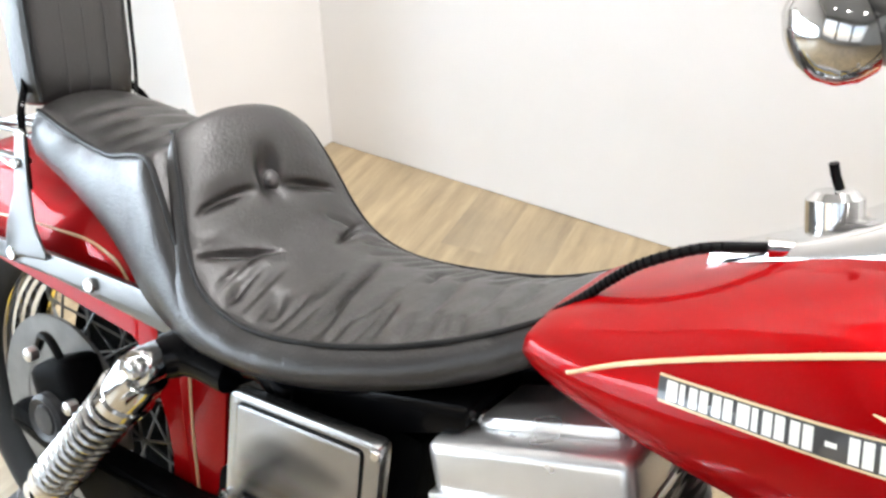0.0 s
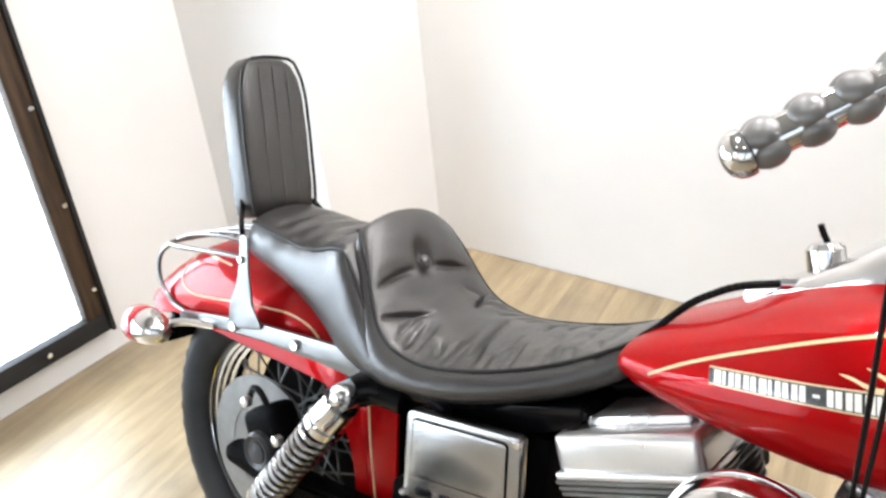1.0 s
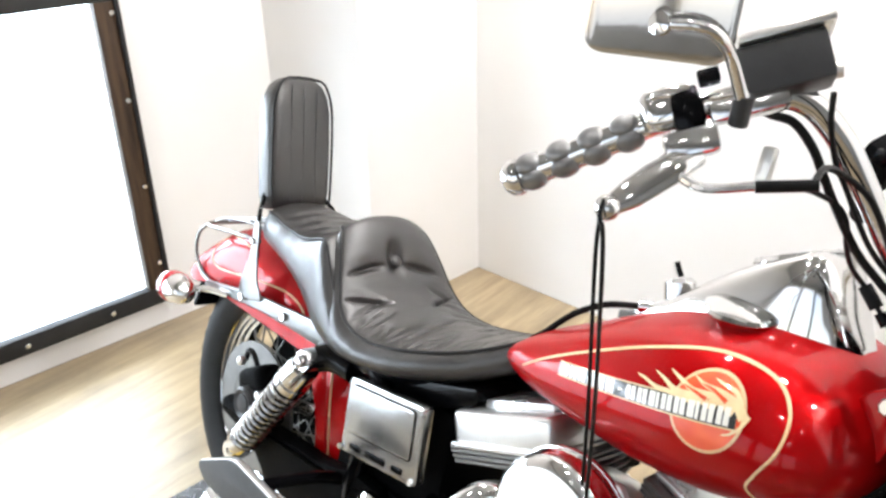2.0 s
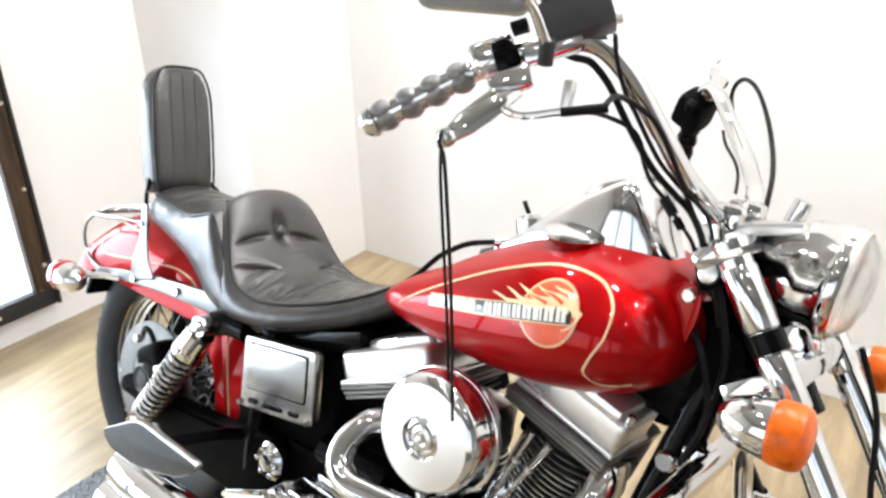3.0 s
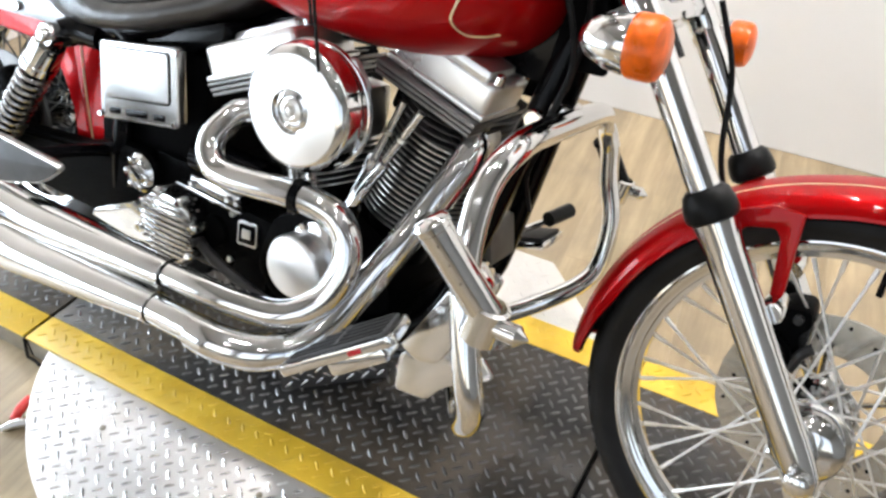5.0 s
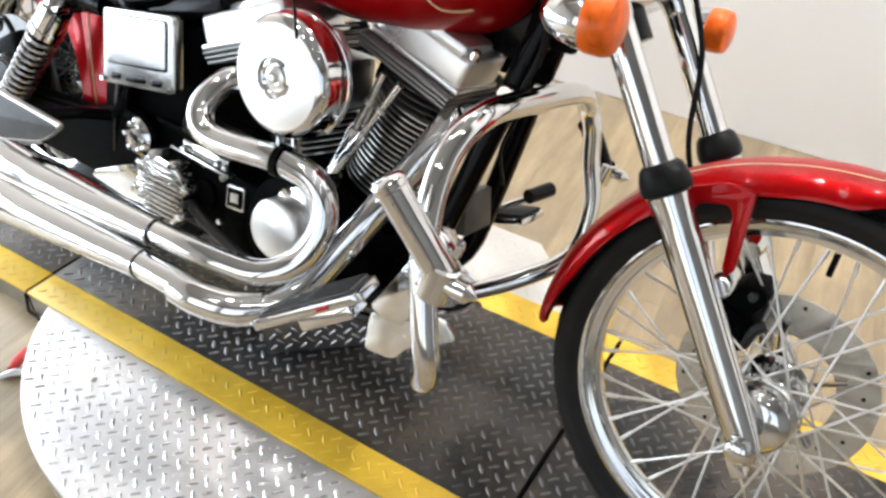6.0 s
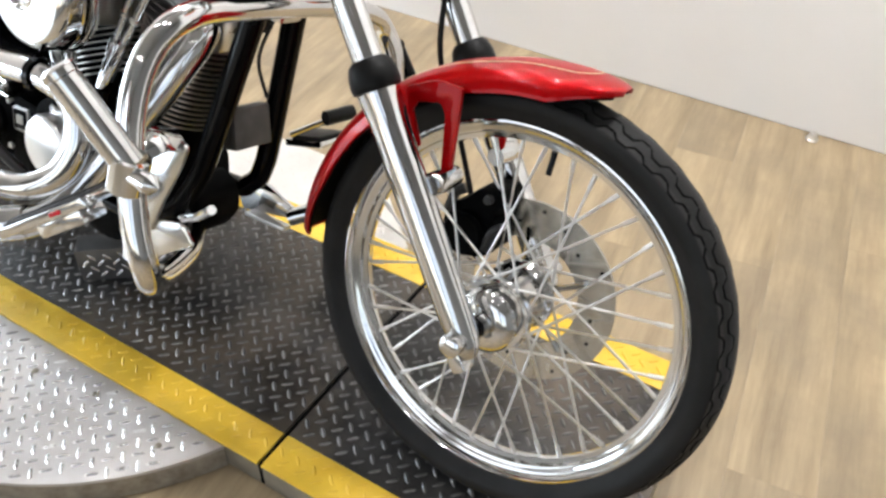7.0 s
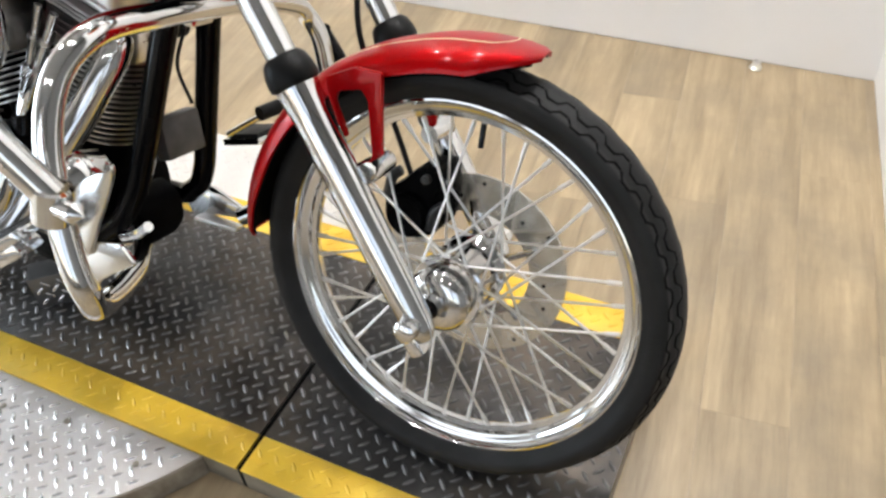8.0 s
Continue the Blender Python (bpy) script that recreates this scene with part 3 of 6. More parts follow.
bp("belt_pulley", lathe([(0.03, 0.052), (0.178, 0.056), (0.184, 0.062), (0.184, 0.100), (0.175, 0.104), (0.03, 0.102)], RC, (0, 1, 0), 48, True), CRINKLE, rear, "black belt drive pulley")
# added black plate: darkens the inside of the rear mudguard as shade would
bp("inner_shade_plate", slab([(0.37, 0.20), (0.40, 0.40), (0.36, 0.56), (0.24, 0.60), (0.28, 0.45), (0.28, 0.25)], 0.02, 0.09, 0.004), CRINKLE, None, "black plate added for the shade inside the rear mudguard")
cal = bp("rear_caliper", box(RC + Vector((0.06, -0.108, 0.075)), (0.10, 0.062, 0.10), 0.024, Matrix.Rotation(radians(-30), 4, "Y"), 3), CRINKLE, None, "black rear brake caliper")
bp("piston_cap", lathe([(0, 0), (0.036, 0), (0.036, 0.012), (0.031, 0.017), (0.022, 0.013), (0.020, 0.016), (0, 0.018)], RC + Vector((0.062, -0.138, 0.048)), (0, -1, 0), 28), RESERVOIR, cal, "dark grey piston boss")
bp("caliper_bracket", slab(rounded([(-0.035, 0.30), (-0.02, 0.36), (0.04, 0.42), (0.12, 0.43), (0.13, 0.34), (0.06, 0.30)], 0.015), -0.098, -0.088), CRINKLE, cal)
for q in ((0.02, 0.128), (0.105, 0.085)):
    bp("caliper_bolt", lathe([(0, 0), (0.010, 0), (0.010, -0.012), (0.006, -0.015), (0, -0.015)], RC + Vector((q[0], -0.136, q[1])), (0, 1, 0), 8), SATIN, cal)
bp("belt_guard", slab(rounded([(0.40, 0.20), (0.42, 0.42), (0.36, 0.52), (0.20, 0.535), (0.02, 0.53), (-0.12, 0.47), (-0.165, 0.36), (-0.15, 0.22), (0.0, 0.155)], 0.05), 0.112, 0.120, 0.003), CRINKLE, None, "black belt guard behind the rear wheel")
bp("brake_hose", tube([RC + Vector((0.0, -0.12, 0.12)), RC + Vector((0.02, -0.125, 0.15)), RC + Vector((0.045, -0.12, 0.13)), RC + Vector((0.09, -0.1, 0.02)), (0.3, -0.1, 0.3)], 0.006, 8), CABLE, cal)


# fenders
def fender(centre, r0, a0, a1, half, depth, n=48, flare=None, thick=0.003):
    """A mudguard swept round the wheel; angles in degrees from ahead, upwards."""
    loops = []
    arcs = np.linspace(-1, 1, 15)
    for i in range(n + 1):
        a = radians(a0 + (a1 - a0) * i / n)
        r, h, dp = flare(a0 + (a1 - a0) * i / n) if flare else (r0, half, depth)
        outer, inner = [], []
        for s in arcs:
            t = s * math.pi / 2
            yy = math.sin(t) * h
            drop = (1 - abs(math.cos(t)) ** 0.75) * dp
            for lst, k in ((outer, 0), (inner, thick)):
                rr = r - drop - k * abs(math.cos(t)) - k * 0.2
                y2 = yy * (1 - k / h * 1.0)
                lst.append(Vector((centre[0] + math.cos(a) * rr, y2, centre[2] + math.sin(a) * rr)))
        loops.append(outer + inner[::-1])
    return rings(loops, True)


def ff(a):
    # front guard: the nose flicks up and narrows, the tail narrows slightly
    r = 0.356 + max(0, 105 - a) * 0.0004
    tip0, tip1 = max(0, min(1, (a - 76) / 12)), max(0, min(1, (182 - a) / 20))
    return r, 0.068 * (0.25 + 0.75 * tip0 ** 0.5) * (0.62 + 0.38 * tip1 ** 0.5), 0.038 * (0.25 + 0.75 * tip0) * (0.5 + 0.5 * tip1)


def rf(a):
    # rear guard: the skirt's lower edge runs level along the strut
    tip = max(0, min(1, (154 - a) / 9))
    r = 0.374 - 0.0002 * abs(a - 90) + max(0, a - 92) * 0.0015
    skirt = max(0.098, r - 0.205 / math.sin(radians(max(35, min(145, a)))))
    return r, 0.098 * (0.72 + 0.28 * tip ** 0.5), skirt * (0.55 + 0.45 * tip)


f_me = moved(fender(AX, 0, 76, 182, 0, 0, 60, ff), STEER)
front_fender = bp("front_fender", f_me, RED, None, "glossy red front mudguard with gold pinstripe", 60)
r_me = fender(RC, 0, -6, 153, 0, 0, 70, rf)
rear_fender = bp("rear_fender", r_me, RED, None, "glossy red rear mudguard with gold pinstripe", 60)
bp("inner_liner", moved(fender(AX, 0, 77, 181, 0, 0, 40, lambda a: (ff(a)[0] - 0.005, ff(a)[1] - 0.0035, ff(a)[2] - 0.001), 0.001), STEER), CRINKLE, front_fender, "black underside", 60)
bp("inner_liner", fender(RC, 0, -4, 152, 0, 0, 40, lambda a: (rf(a)[0] - 0.005, rf(a)[1] - 0.0035, rf(a)[2] - 0.001), 0.001), CRINKLE, rear_fender, "black underside", 60)
# front guard brackets from fork legs
for s in (-1, 1):
    brace = slab(rounded([(1.500, 0.618), (1.545, 0.640), (1.585, 0.640), (1.592, 0.530), (1.586, 0.520), (1.576, 0.524), (1.566, 0.600), (1.556, 0.612), (1.522, 0.603), (1.516, 0.590), (1.538, 0.545), (1.531, 0.540), (1.506, 0.590)], 0.005),
                 s * 0.076 - 0.004, s * 0.076 + 0.004)
    fp("fender_bracket", brace, RED, front_fender, "red open guard bracket")
    fp("bracket_boss", lathe([(0, -0.03), (0.014, -0.03), (0.016, 0), (0.016, 0.025), (0.012, 0.03), (0, 0.03)], on_fork(0.207, s * 0.09, 0.024), (0, s, 0), 16), CHROME, front_fender)

# forks
for s in (-1, 1):
    y = s * 0.131
    leg = fp("fork_leg", tube([on_fork(-0.03, y), on_fork(-0.01, y), on_fork(0.05, y), on_fork(0.24, y), on_fork(0.30, y), on_fork(0.343, y)], [0.012, 0.021, 0.024, 0.0255, 0.0255, 0.029], 24, 4), CHROME, None, "polished lower fork leg")
    fp("axle_cap", lathe([(0, 0), (0.013, 0), (0.016, 0.004), (0.016, 0.03), (0.011, 0.034), (0, 0.034)], AX + Vector((0, y + s * 0.006, 0)), (0, s, 0), 20), CHROME, leg)
    fp("axle_clamp", box(on_fork(-0.028, y + s * 0.002, -0.014), (0.022, 0.035, 0.035), 0.006, Matrix.Rotation(-math.atan(SLOPE), 4, "Y")), CHROME, leg)
    fp("dust_boot", lathe([(0.026, 0.0), (0.0325, 0.003), (0.034, 0.010), (0.033, 0.022), (0.029, 0.036), (0.023, 0.042)], on_fork(0.343, y), UP, 28), CABLE, leg, "black rubber fork boot")
    fp("fork_tube", tube([on_fork(0.36, y), on_fork(0.765, y)], 0.0205, 24, 0), CHROME, leg, "chrome fork tube")
    fp("fork_cover", tube([on_fork(0.672, y), on_fork(0.677, y), on_fork(0.750, y), on_fork(0.755, y)], [0.020, 0.0225, 0.0225, 0.020], 24, 0), CHROME, leg, "chrome fork cover")
    fp("fork_cover", tube([on_fork(0.57, y), on_fork(0.575, y), on_fork(0.64, y), on_fork(0.645, y)], [0.020, 0.0225, 0.0225, 0.020], 24, 0), CHROME, leg)
    fp("fork_clamp", tube([on_fork(0.645, y), on_fork(0.672, y)], 0.0240, 24, 0), BLACK, leg, "black rubber clamp ring")
    fp("fork_cap", lathe([(0.024, 0), (0.024, 0.012), (0.016, 0.02), (0, 0.022)], on_fork(0.775, y), UP, 20), CHROME, leg)
rotf = Matrix.Rotation(-math.atan(SLOPE), 4, "Y")
fp("lower_triple_clamp", box(on_fork(0.608, 0, -0.03), (0.085, 0.30, 0.038), 0.012, rotf), CHROME, None, "chrome lower triple clamp")
fp("upper_triple_clamp", box(on_fork(0.777, 0, -0.016), (0.06, 0.30, 0.030), 0.012, rotf), CHROME, None, "chrome upper triple clamp")
for s in (-1, 1):
    fp("clamp_bolt", lathe([(0, 0), (0.0125, 0), (0.0142, 0.005), (0.0125, 0.010), (0.006, 0.012), (0, 0.012)], on_fork(0.758, s * 0.128, -0.036), (0, s, 0.1), 20), SATIN, None, "satin steel bolt head")
fp("steering_stem", tube([on_fork(0.56, 0, -0.045), on_fork(0.8, 0, -0.045)], 0.036, 20, 0), BLACK, None, "black steering head")
fp("fork_bridge", box(on_fork(0.75, 0, -0.03), (0.05, 0.26, 0.024), 0.006, rotf), CRINKLE, None, "black steering stop bridge")

# headlamp
HL = Vector((1.292, 0.0, 0.950))
hd = Vector((0.985, 0, -0.12)).normalized()
prof = [(0.0, -0.055), (0.025, -0.053), (0.045, -0.038), (0.062, -0.012), (0.070, 0.02), (0.072, 0.045), (0.076, 0.05), (0.079, 0.056), (0.077, 0.066), (0.0725, 0.070)]
lamp = fp("headlamp", lathe(prof + [(0.070, 0.066), (0.056, 0.03), (0.03, -0.005), (0.0, -0.02)], HL, hd, 40), CHROME, None, "chrome headlamp shell")
fp("lens", lathe([(0.0715, 0.066), (0.066, 0.076), (0.05, 0.087), (0.025, 0.093), (0, 0.094), (0, 0.090), (0.025, 0.089), (0.05, 0.083), (0.066, 0.072), (0.0715, 0.062)], HL, hd, 40), GLASS, lamp, "clear fluted headlamp lens")
fp("bulb_shield", lathe([(0, 0.03), (0.014, 0.032), (0.014, 0.05), (0.006, 0.055), (0, 0.055)], HL, hd, 16), SATIN, lamp)
fp("lamp_bracket", tube([HL + Vector((-0.01, 0, 0.085)), HL + Vector((-0.02, 0, 0.05))], 0.012, 12, 0), CHROME, lamp)
fp("visor_bar", box(HL + Vector((-0.052, 0.0, 0.040)), (0.13, 0.11, 0.017), 0.005, Matrix.Rotation(radians(-15), 4, "Y")), SATIN, lamp, "chrome headlamp bracket")
fp("lamp_mount", box(on_fork(0.640, 0, 0.004), (0.05, 0.05, 0.05), 0.012, rotf), CHROME, None, "chrome headlamp mount")


def signal(pos, s, ahead):
    """A turn signal: chrome bullet with a domed amber lens that looks ahead or a red one behind."""
    d = Vector((ahead, 0, 0.04 * ahead)).normalized()
    ob_pl = fp if ahead > 0 else bp
    b = ob_pl("turn_signal", lathe([(0, -0.058), (0.012, -0.055), (0.024, -0.042), (0.032, -0.022), (0.035, 0.0), (0.035, 0.004), (0, 0.004)], pos, d, 28), CHROME, None, "chrome bullet turn signal")
    ob_pl("lens", lathe([(0.0345, 0.004), (0.037, 0.008), (0.037, 0.03), (0.034, 0.038), (0.024, 0.043), (0, 0.045)], pos, d, 28), AMBER if ahead > 0 else REDLENS, b, "ribbed amber lens" if ahead > 0 else "red lens")
    return b


for s in (-1, 1):
    pos = Vector((1.358, -0.222 if s < 0 else 0.325, 0.805 if s < 0 else 0.772))
    sg = signal(pos, s, 1)
    fp("signal_stalk", tube([pos + Vector((-0.005, -s * 0.03, 0)), Vector((1.365, s * 0.16, 0.80)), on_fork(0.56, s * 0.14, 0.0)], 0.008, 10), CHROME, sg)

# handlebar
half = [(0.893, -0.405, 1.058), (0.978, -0.36, 1.125), (1.045, -0.313, 1.172), (1.085, -0.275, 1.183), (1.115, -0.24, 1.158), (1.14, -0.20, 1.113), (1.167, -0.145, 1.055), (1.19, -0.085, 1.012), (1.20, -0.04, 0.998)]
left_half = [(1.197, 0.055, 1.006), (1.188, 0.10, 1.026), (1.163, 0.15, 1.042), (1.135, 0.20, 1.064), (1.078, 0.26, 1.113), (1.033, 0.30, 1.156), (1.0, 0.333, 1.171), (0.980, 0.356, 1.155), (0.966, 0.373, 1.122), (0.945, 0.41, 1.037)]
bar = fp("handlebar", tube(half + left_half, 0.0128, 14, 6), CHROME, None, "tall chrome handlebar")
for s in (-1, 1):
    fp("riser", tube([on_fork(0.77, s * 0.045, -0.045), (1.20, s * 0.045, 0.99)], 0.019, 16, 0), CHROME, bar, "chrome bar riser")
    fp("riser_cap", box((1.20, s * 0.045, 0.998), (0.05, 0.036, 0.036), 0.01), CHROME, bar)


def grip(s, dark):
    a, b = (Vector((0.885, -0.409, 1.052)), Vector((0.982, -0.358, 1.128))) if s < 0 else (Vector((0.943, 0.413, 1.032)), Vector((0.968, 0.371, 1.128)))
    d = (b - a)
    g = fp("grip", tube([a, b], 0.0145, 16, 0), BLACK if dark else CHROME, bar, "black rubber grip" if dark else "chrome grip with grey rubber cushions")
    fp("grip_end", lathe([(0, -0.010), (0.006, -0.0095), (0.012, -0.007), (0.0165, -0.002), (0.0185, 0.004), (0.018, 0.01), (0.0145, 0.012)], a, d, 36), BLACK if dark else CHROME, g)
    n = d.normalized()
    u = n.cross(Vector((0, 0, 1))).normalized()
    v = u.cross(n)
    rows = 4
    for k in range(rows):
        c = a + d * (0.17 + 0.74 * (k + 0.0) / (rows - 1))
        for q in range(4):
            ang = math.pi / 2 * q + math.pi / 4
            w = u * math.cos(ang) + v * math.sin(ang)
            bm = bmesh.new()
            bmesh.ops.create_uvsphere(bm, u_segments=12, v_segments=8, radius=1)
            m = Matrix((n, w.cross(n), w)).transposed().to_4x4()
            moved(bm, Matrix.Translation(c + w * 0.0115) @ m @ Matrix.Diagonal((0.0142, 0.0128, 0.0086, 1)))
            fp("grip_cushion", bm, BLACK if dark else GRIP, g)
    return g


grip(-1, False)
grip(1, True)
# brake side: switch housing, master cylinder, lever, mirror
swm = Matrix.Rotation(radians(-30), 4, "Y") @ Matrix.Rotation(radians(27), 4, "Z")
sw = fp("switch_housing", box((1.003, -0.348, 1.150), (0.056, 0.040, 0.042), 0.016, swm, 3), CHROME, bar, "chrome switch housing")
fp("switch_band", box((1.020, -0.346, 1.150), (0.030, 0.0425, 0.040), 0.012, swm), BLACK, sw)
fp("switch_button", box((1.03, -0.345, 1.185), (0.02, 0.018, 0.014), 0.003, swm), BLACK, sw)
mc = fp("master_cylinder", box((1.075, -0.302, 1.205), (0.078, 0.05, 0.046), 0.006, swm), RESERVOIR, None, "dark grey brake master cylinder reservoir")
fp("reservoir_cap", box((1.068, -0.303, 1.233), (0.082, 0.055, 0.010), 0.004, swm), SATIN, mc, "satin reservoir cover")
fp("reservoir_body", box((1.06, -0.318, 1.170), (0.07, 0.03, 0.026), 0.008, swm), ALU, mc)
fp("lever_bracket", box((1.035, -0.352, 1.125), (0.05, 0.03, 0.026), 0.008, swm), ALU, mc)
fp("bar_end_tip", tube([(1.098, -0.284, 1.208), (1.116, -0.276, 1.214)], [0.010, 0.007], 10, 0), SATIN, mc)
lever = fp("brake_lever", tube([(1.045, -0.352, 1.118), (1.035, -0.372, 1.103), (1.018, -0.398, 1.075), (1.008, -0.412, 1.060)], [0.010, 0.015, 0.014, 0.010], 14, 6, flat=0.55), CHROME, mc, "broad chrome brake lever blade")
bm = bmesh.new()
bmesh.ops.create_uvsphere(bm, u_segments=16, v_segments=10, radius=0.012, matrix=Matrix.Translation((1.006, -0.415, 1.057)))
fp("lever_ball", bm, ALU, lever)
fp("throttle_pipe", tube([(1.03, -0.36, 1.125), (1.04, -0.372, 1.10), (1.065, -0.368, 1.092), (1.10, -0.345, 1.103)], 0.0045, 8), CHROME, sw)
fp("throttle_ferrule", tube([(1.10, -0.345, 1.102), (1.142, -0.320, 1.115)], 0.0055, 10, 0), CABLE, sw)
fp("cable_clamp", box((1.10, -0.335, 1.118), (0.012, 0.012, 0.04), 0.004), SATIN, sw)
# clutch side
swl = Matrix.Rotation(radians(-65), 4, "Y") @ Matrix.Rotation(radians(-27), 4, "Z")
fp("switch_housing", box((0.966, 0.372, 1.128), (0.066, 0.060, 0.060), 0.014, swl), CRINKLE, bar, "black switch housing")
fp("switch_button", box((0.972, 0.338, 1.132), (0.024, 0.014, 0.024), 0.004, swl), BLACK, bar)
fp("clutch_lever", tube([(1.005, 0.352, 1.165), (0.985, 0.38, 1.188), (0.978, 0.398, 1.206), (0.984, 0.405, 1.222)], [0.009, 0.012, 0.011, 0.007], 12, 6, flat=0.6), CHROME, bar, "chrome clutch lever")
fp("clutch_bracket", box((1.005, 0.345, 1.172), (0.035, 0.045, 0.024), 0.008, swl), CHROME, bar)


def mirror(s, centre, turn_z):
    bm = slab(rounded([(-0.068, -0.040), (0.060, -0.045), (0.066, 0.045), (-0.060, 0.048)], 0.022, 8), -0.007, 0.007, 0.005)
    moved(bm, Matrix.Translation(centre) @ Matrix.Rotation(radians(turn_z), 4, "Z") @ Matrix.Rotation(radians(12), 4, "X") @ Matrix.Rotation(radians(-6), 4, "Y"))
    mr = fp("mirror", bm, CHROME, None, "chrome rectangular mirror on a curved stem")
    c = Vector(centre)
    fp("mirror_stem", tube([(1.067, s * 0.345, 1.172), (1.061, s * 0.370, 1.202), (1.057, s * 0.395, 1.217), (1.046, s * 0.412, 1.221), (1.021, s * 0.424, 1.218)], [0.007, 0.006, 0.006, 0.0055, 0.0055], 10), CHROME, mr, "curved chrome stem")
    fp("stem_ball", lathe([(0, -0.009), (0.006, -0.008), (0.010, -0.002), (0.010, 0.004), (0, 0.008)], (1.019, s * 0.424, 1.218), (0, s, 0), 16), CHROME, mr)
    fp("stem_base", tube([(1.064, s * 0.335, 1.150), (1.068, s * 0.345, 1.176)], 0.009, 12, 0), RESERVOIR, mr)
    return mr


mirror(-1, (1.006, -0.405, 1.232), 28)
# cables
for pts, r in (
    ([(1.052, -0.285, 1.168), (1.064, -0.275, 1.164), (1.085, -0.271, 1.161), (1.101, -0.253, 1.142), (1.110, -0.231, 1.118), (1.119, -0.209, 1.094), (1.138, -0.165, 1.050), (1.158, -0.127, 1.021), (1.179, -0.112, 1.001), (1.201, -0.112, 0.971), (1.222, -0.10, 0.92), (1.235, -0.07, 0.86)], 0.0044),
    ([(1.124, -0.302, 1.192), (1.121, -0.280, 1.167), (1.122, -0.247, 1.135), (1.131, -0.226, 1.112), (1.140, -0.201, 1.086), (1.152, -0.176, 1.059), (1.168, -0.144, 1.034), (1.20, -0.11, 1.00), (1.215, -0.09, 0.95)], 0.0028),
    ([(1.138, -0.322, 1.116), (1.128, -0.280, 1.128), (1.132, -0.245, 1.124), (1.152, -0.223, 1.109), (1.167, -0.192, 1.076), (1.174, -0.147, 1.036), (1.178, -0.112, 1.006), (1.195, -0.112, 0.981), (1.206, -0.112, 0.955), (1.22, -0.09, 0.90)], 0.0034),
    ([(1.096, -0.330, 1.102), (1.106, -0.275, 1.106), (1.119, -0.210, 1.095), (1.130, -0.195, 1.079), (1.129, -0.172, 1.055), (1.130, -0.139, 1.030), (1.142, -0.112, 1.009), (1.167, -0.112, 0.985), (1.193, -0.112, 0.958), (1.21, -0.10, 0.90)], 0.0028),
    ([(1.039, 0.36, 1.136), (1.028, 0.37, 1.160), (1.031, 0.37, 1.183), (1.049, 0.36, 1.194), (1.079, 0.34, 1.180), (1.114, 0.31, 1.140), (1.148, 0.27, 1.088), (1.170, 0.23, 1.046), (1.183, 0.19, 1.004), (1.20, 0.13, 0.94)], 0.0042),
    ([(1.037, 0.34, 1.100), (1.055, 0.32, 1.077), (1.090, 0.28, 1.054), (1.110, 0.25, 1.034), (1.129, 0.20, 1.010)], 0.0028),
    ([(1.225, -0.05, 0.985), (1.245, -0.02, 0.965), (1.26, 0.03, 0.95), (1.262, 0.06, 0.90)], 0.003),
    ([(1.215, -0.085, 0.93), (1.236, -0.075, 0.88), (1.25, -0.06, 0.80), (1.235, -0.05, 0.70)], 0.0055),
    ([(1.19, -0.075, 0.86), (1.225, -0.085, 0.82), (1.245, -0.07, 0.74), (1.225, -0.06, 0.66)], 0.0048),
):
    fp("control_cable", tube(pts, r, 8), CABLE, bar)
fp("cable_adjuster", tube([(1.140, -0.114, 1.012), (1.158, -0.112, 0.993)], 0.0075, 10, 0), CABLE, bar)
fp("cable_adjuster", tube([(1.162, -0.112, 0.989), (1.172, -0.112, 0.978)], 0.006, 10, 0), BLACK, bar)

# ---- tank ----
TX = [0.688, 0.695, 0.725, 0.78, 0.855, 0.945, 1.04, 1.11, 1.153, 1.182, 1.199, 1.206]
TB = [0.735, 0.722, 0.708, 0.700, 0.693, 0.690, 0.697, 0.713, 0.733, 0.758, 0.784, 0.805]
TT = [0.755, 0.770, 0.792, 0.822, 0.866, 0.908, 0.930, 0.927, 0.909, 0.882, 0.853, 0.826]
TW = [0.098, 0.113, 0.128, 0.145, 0.166, 0.188, 0.201, 0.199, 0.186, 0.157, 0.118, 0.068]
TM = [0.745, 0.745, 0.747, 0.752, 0.768, 0.79, 0.806, 0.813, 0.816, 0.817, 0.816, 0.815]


def smooth_at(x, ys):
    """Smooth reading of a station table."""
    pts = spline([(a, 0, b) for a, b in zip(TX, ys)], 12)
    return float(np.interp(x, [p.x for p in pts], [p.z for p in pts]))


stations = list(np.linspace(TX[0], 0.76, 14)) + list(np.linspace(0.765, 1.15, 80)) + list(np.linspace(1.154, TX[-1], 30))
loops = []
for x in stations:
    zb, zt, w, zm = (smooth_at(x, t) for t in (TB, TT, TW, TM))
    ease = float(np.interp(x, (0.70, 0.95, 1.12), (0.78, 0.80, 0.94)))
    loop = []
    for a in np.linspace(0, 2 * math.pi, 120, endpoint=False):
        c, s = math.cos(a), math.sin(a)
        yy = w * math.copysign(abs(c) ** ease, c)
        zz = zm + (zt - zm if s > 0 else zm - zb) * math.copysign(abs(s) ** (ease + 0.03), s)
        loop.append(Vector((x, yy, zz)))
    loops.append(loop)
tank_bm = rings(loops)
tank_bm.normal_update()
tank_tree = BVHTree.FromBMesh(tank_bm)
tank = bp("fuel_tank", tank_bm, RED, None, "glossy red teardrop fuel tank with gold pinstripe", 60)


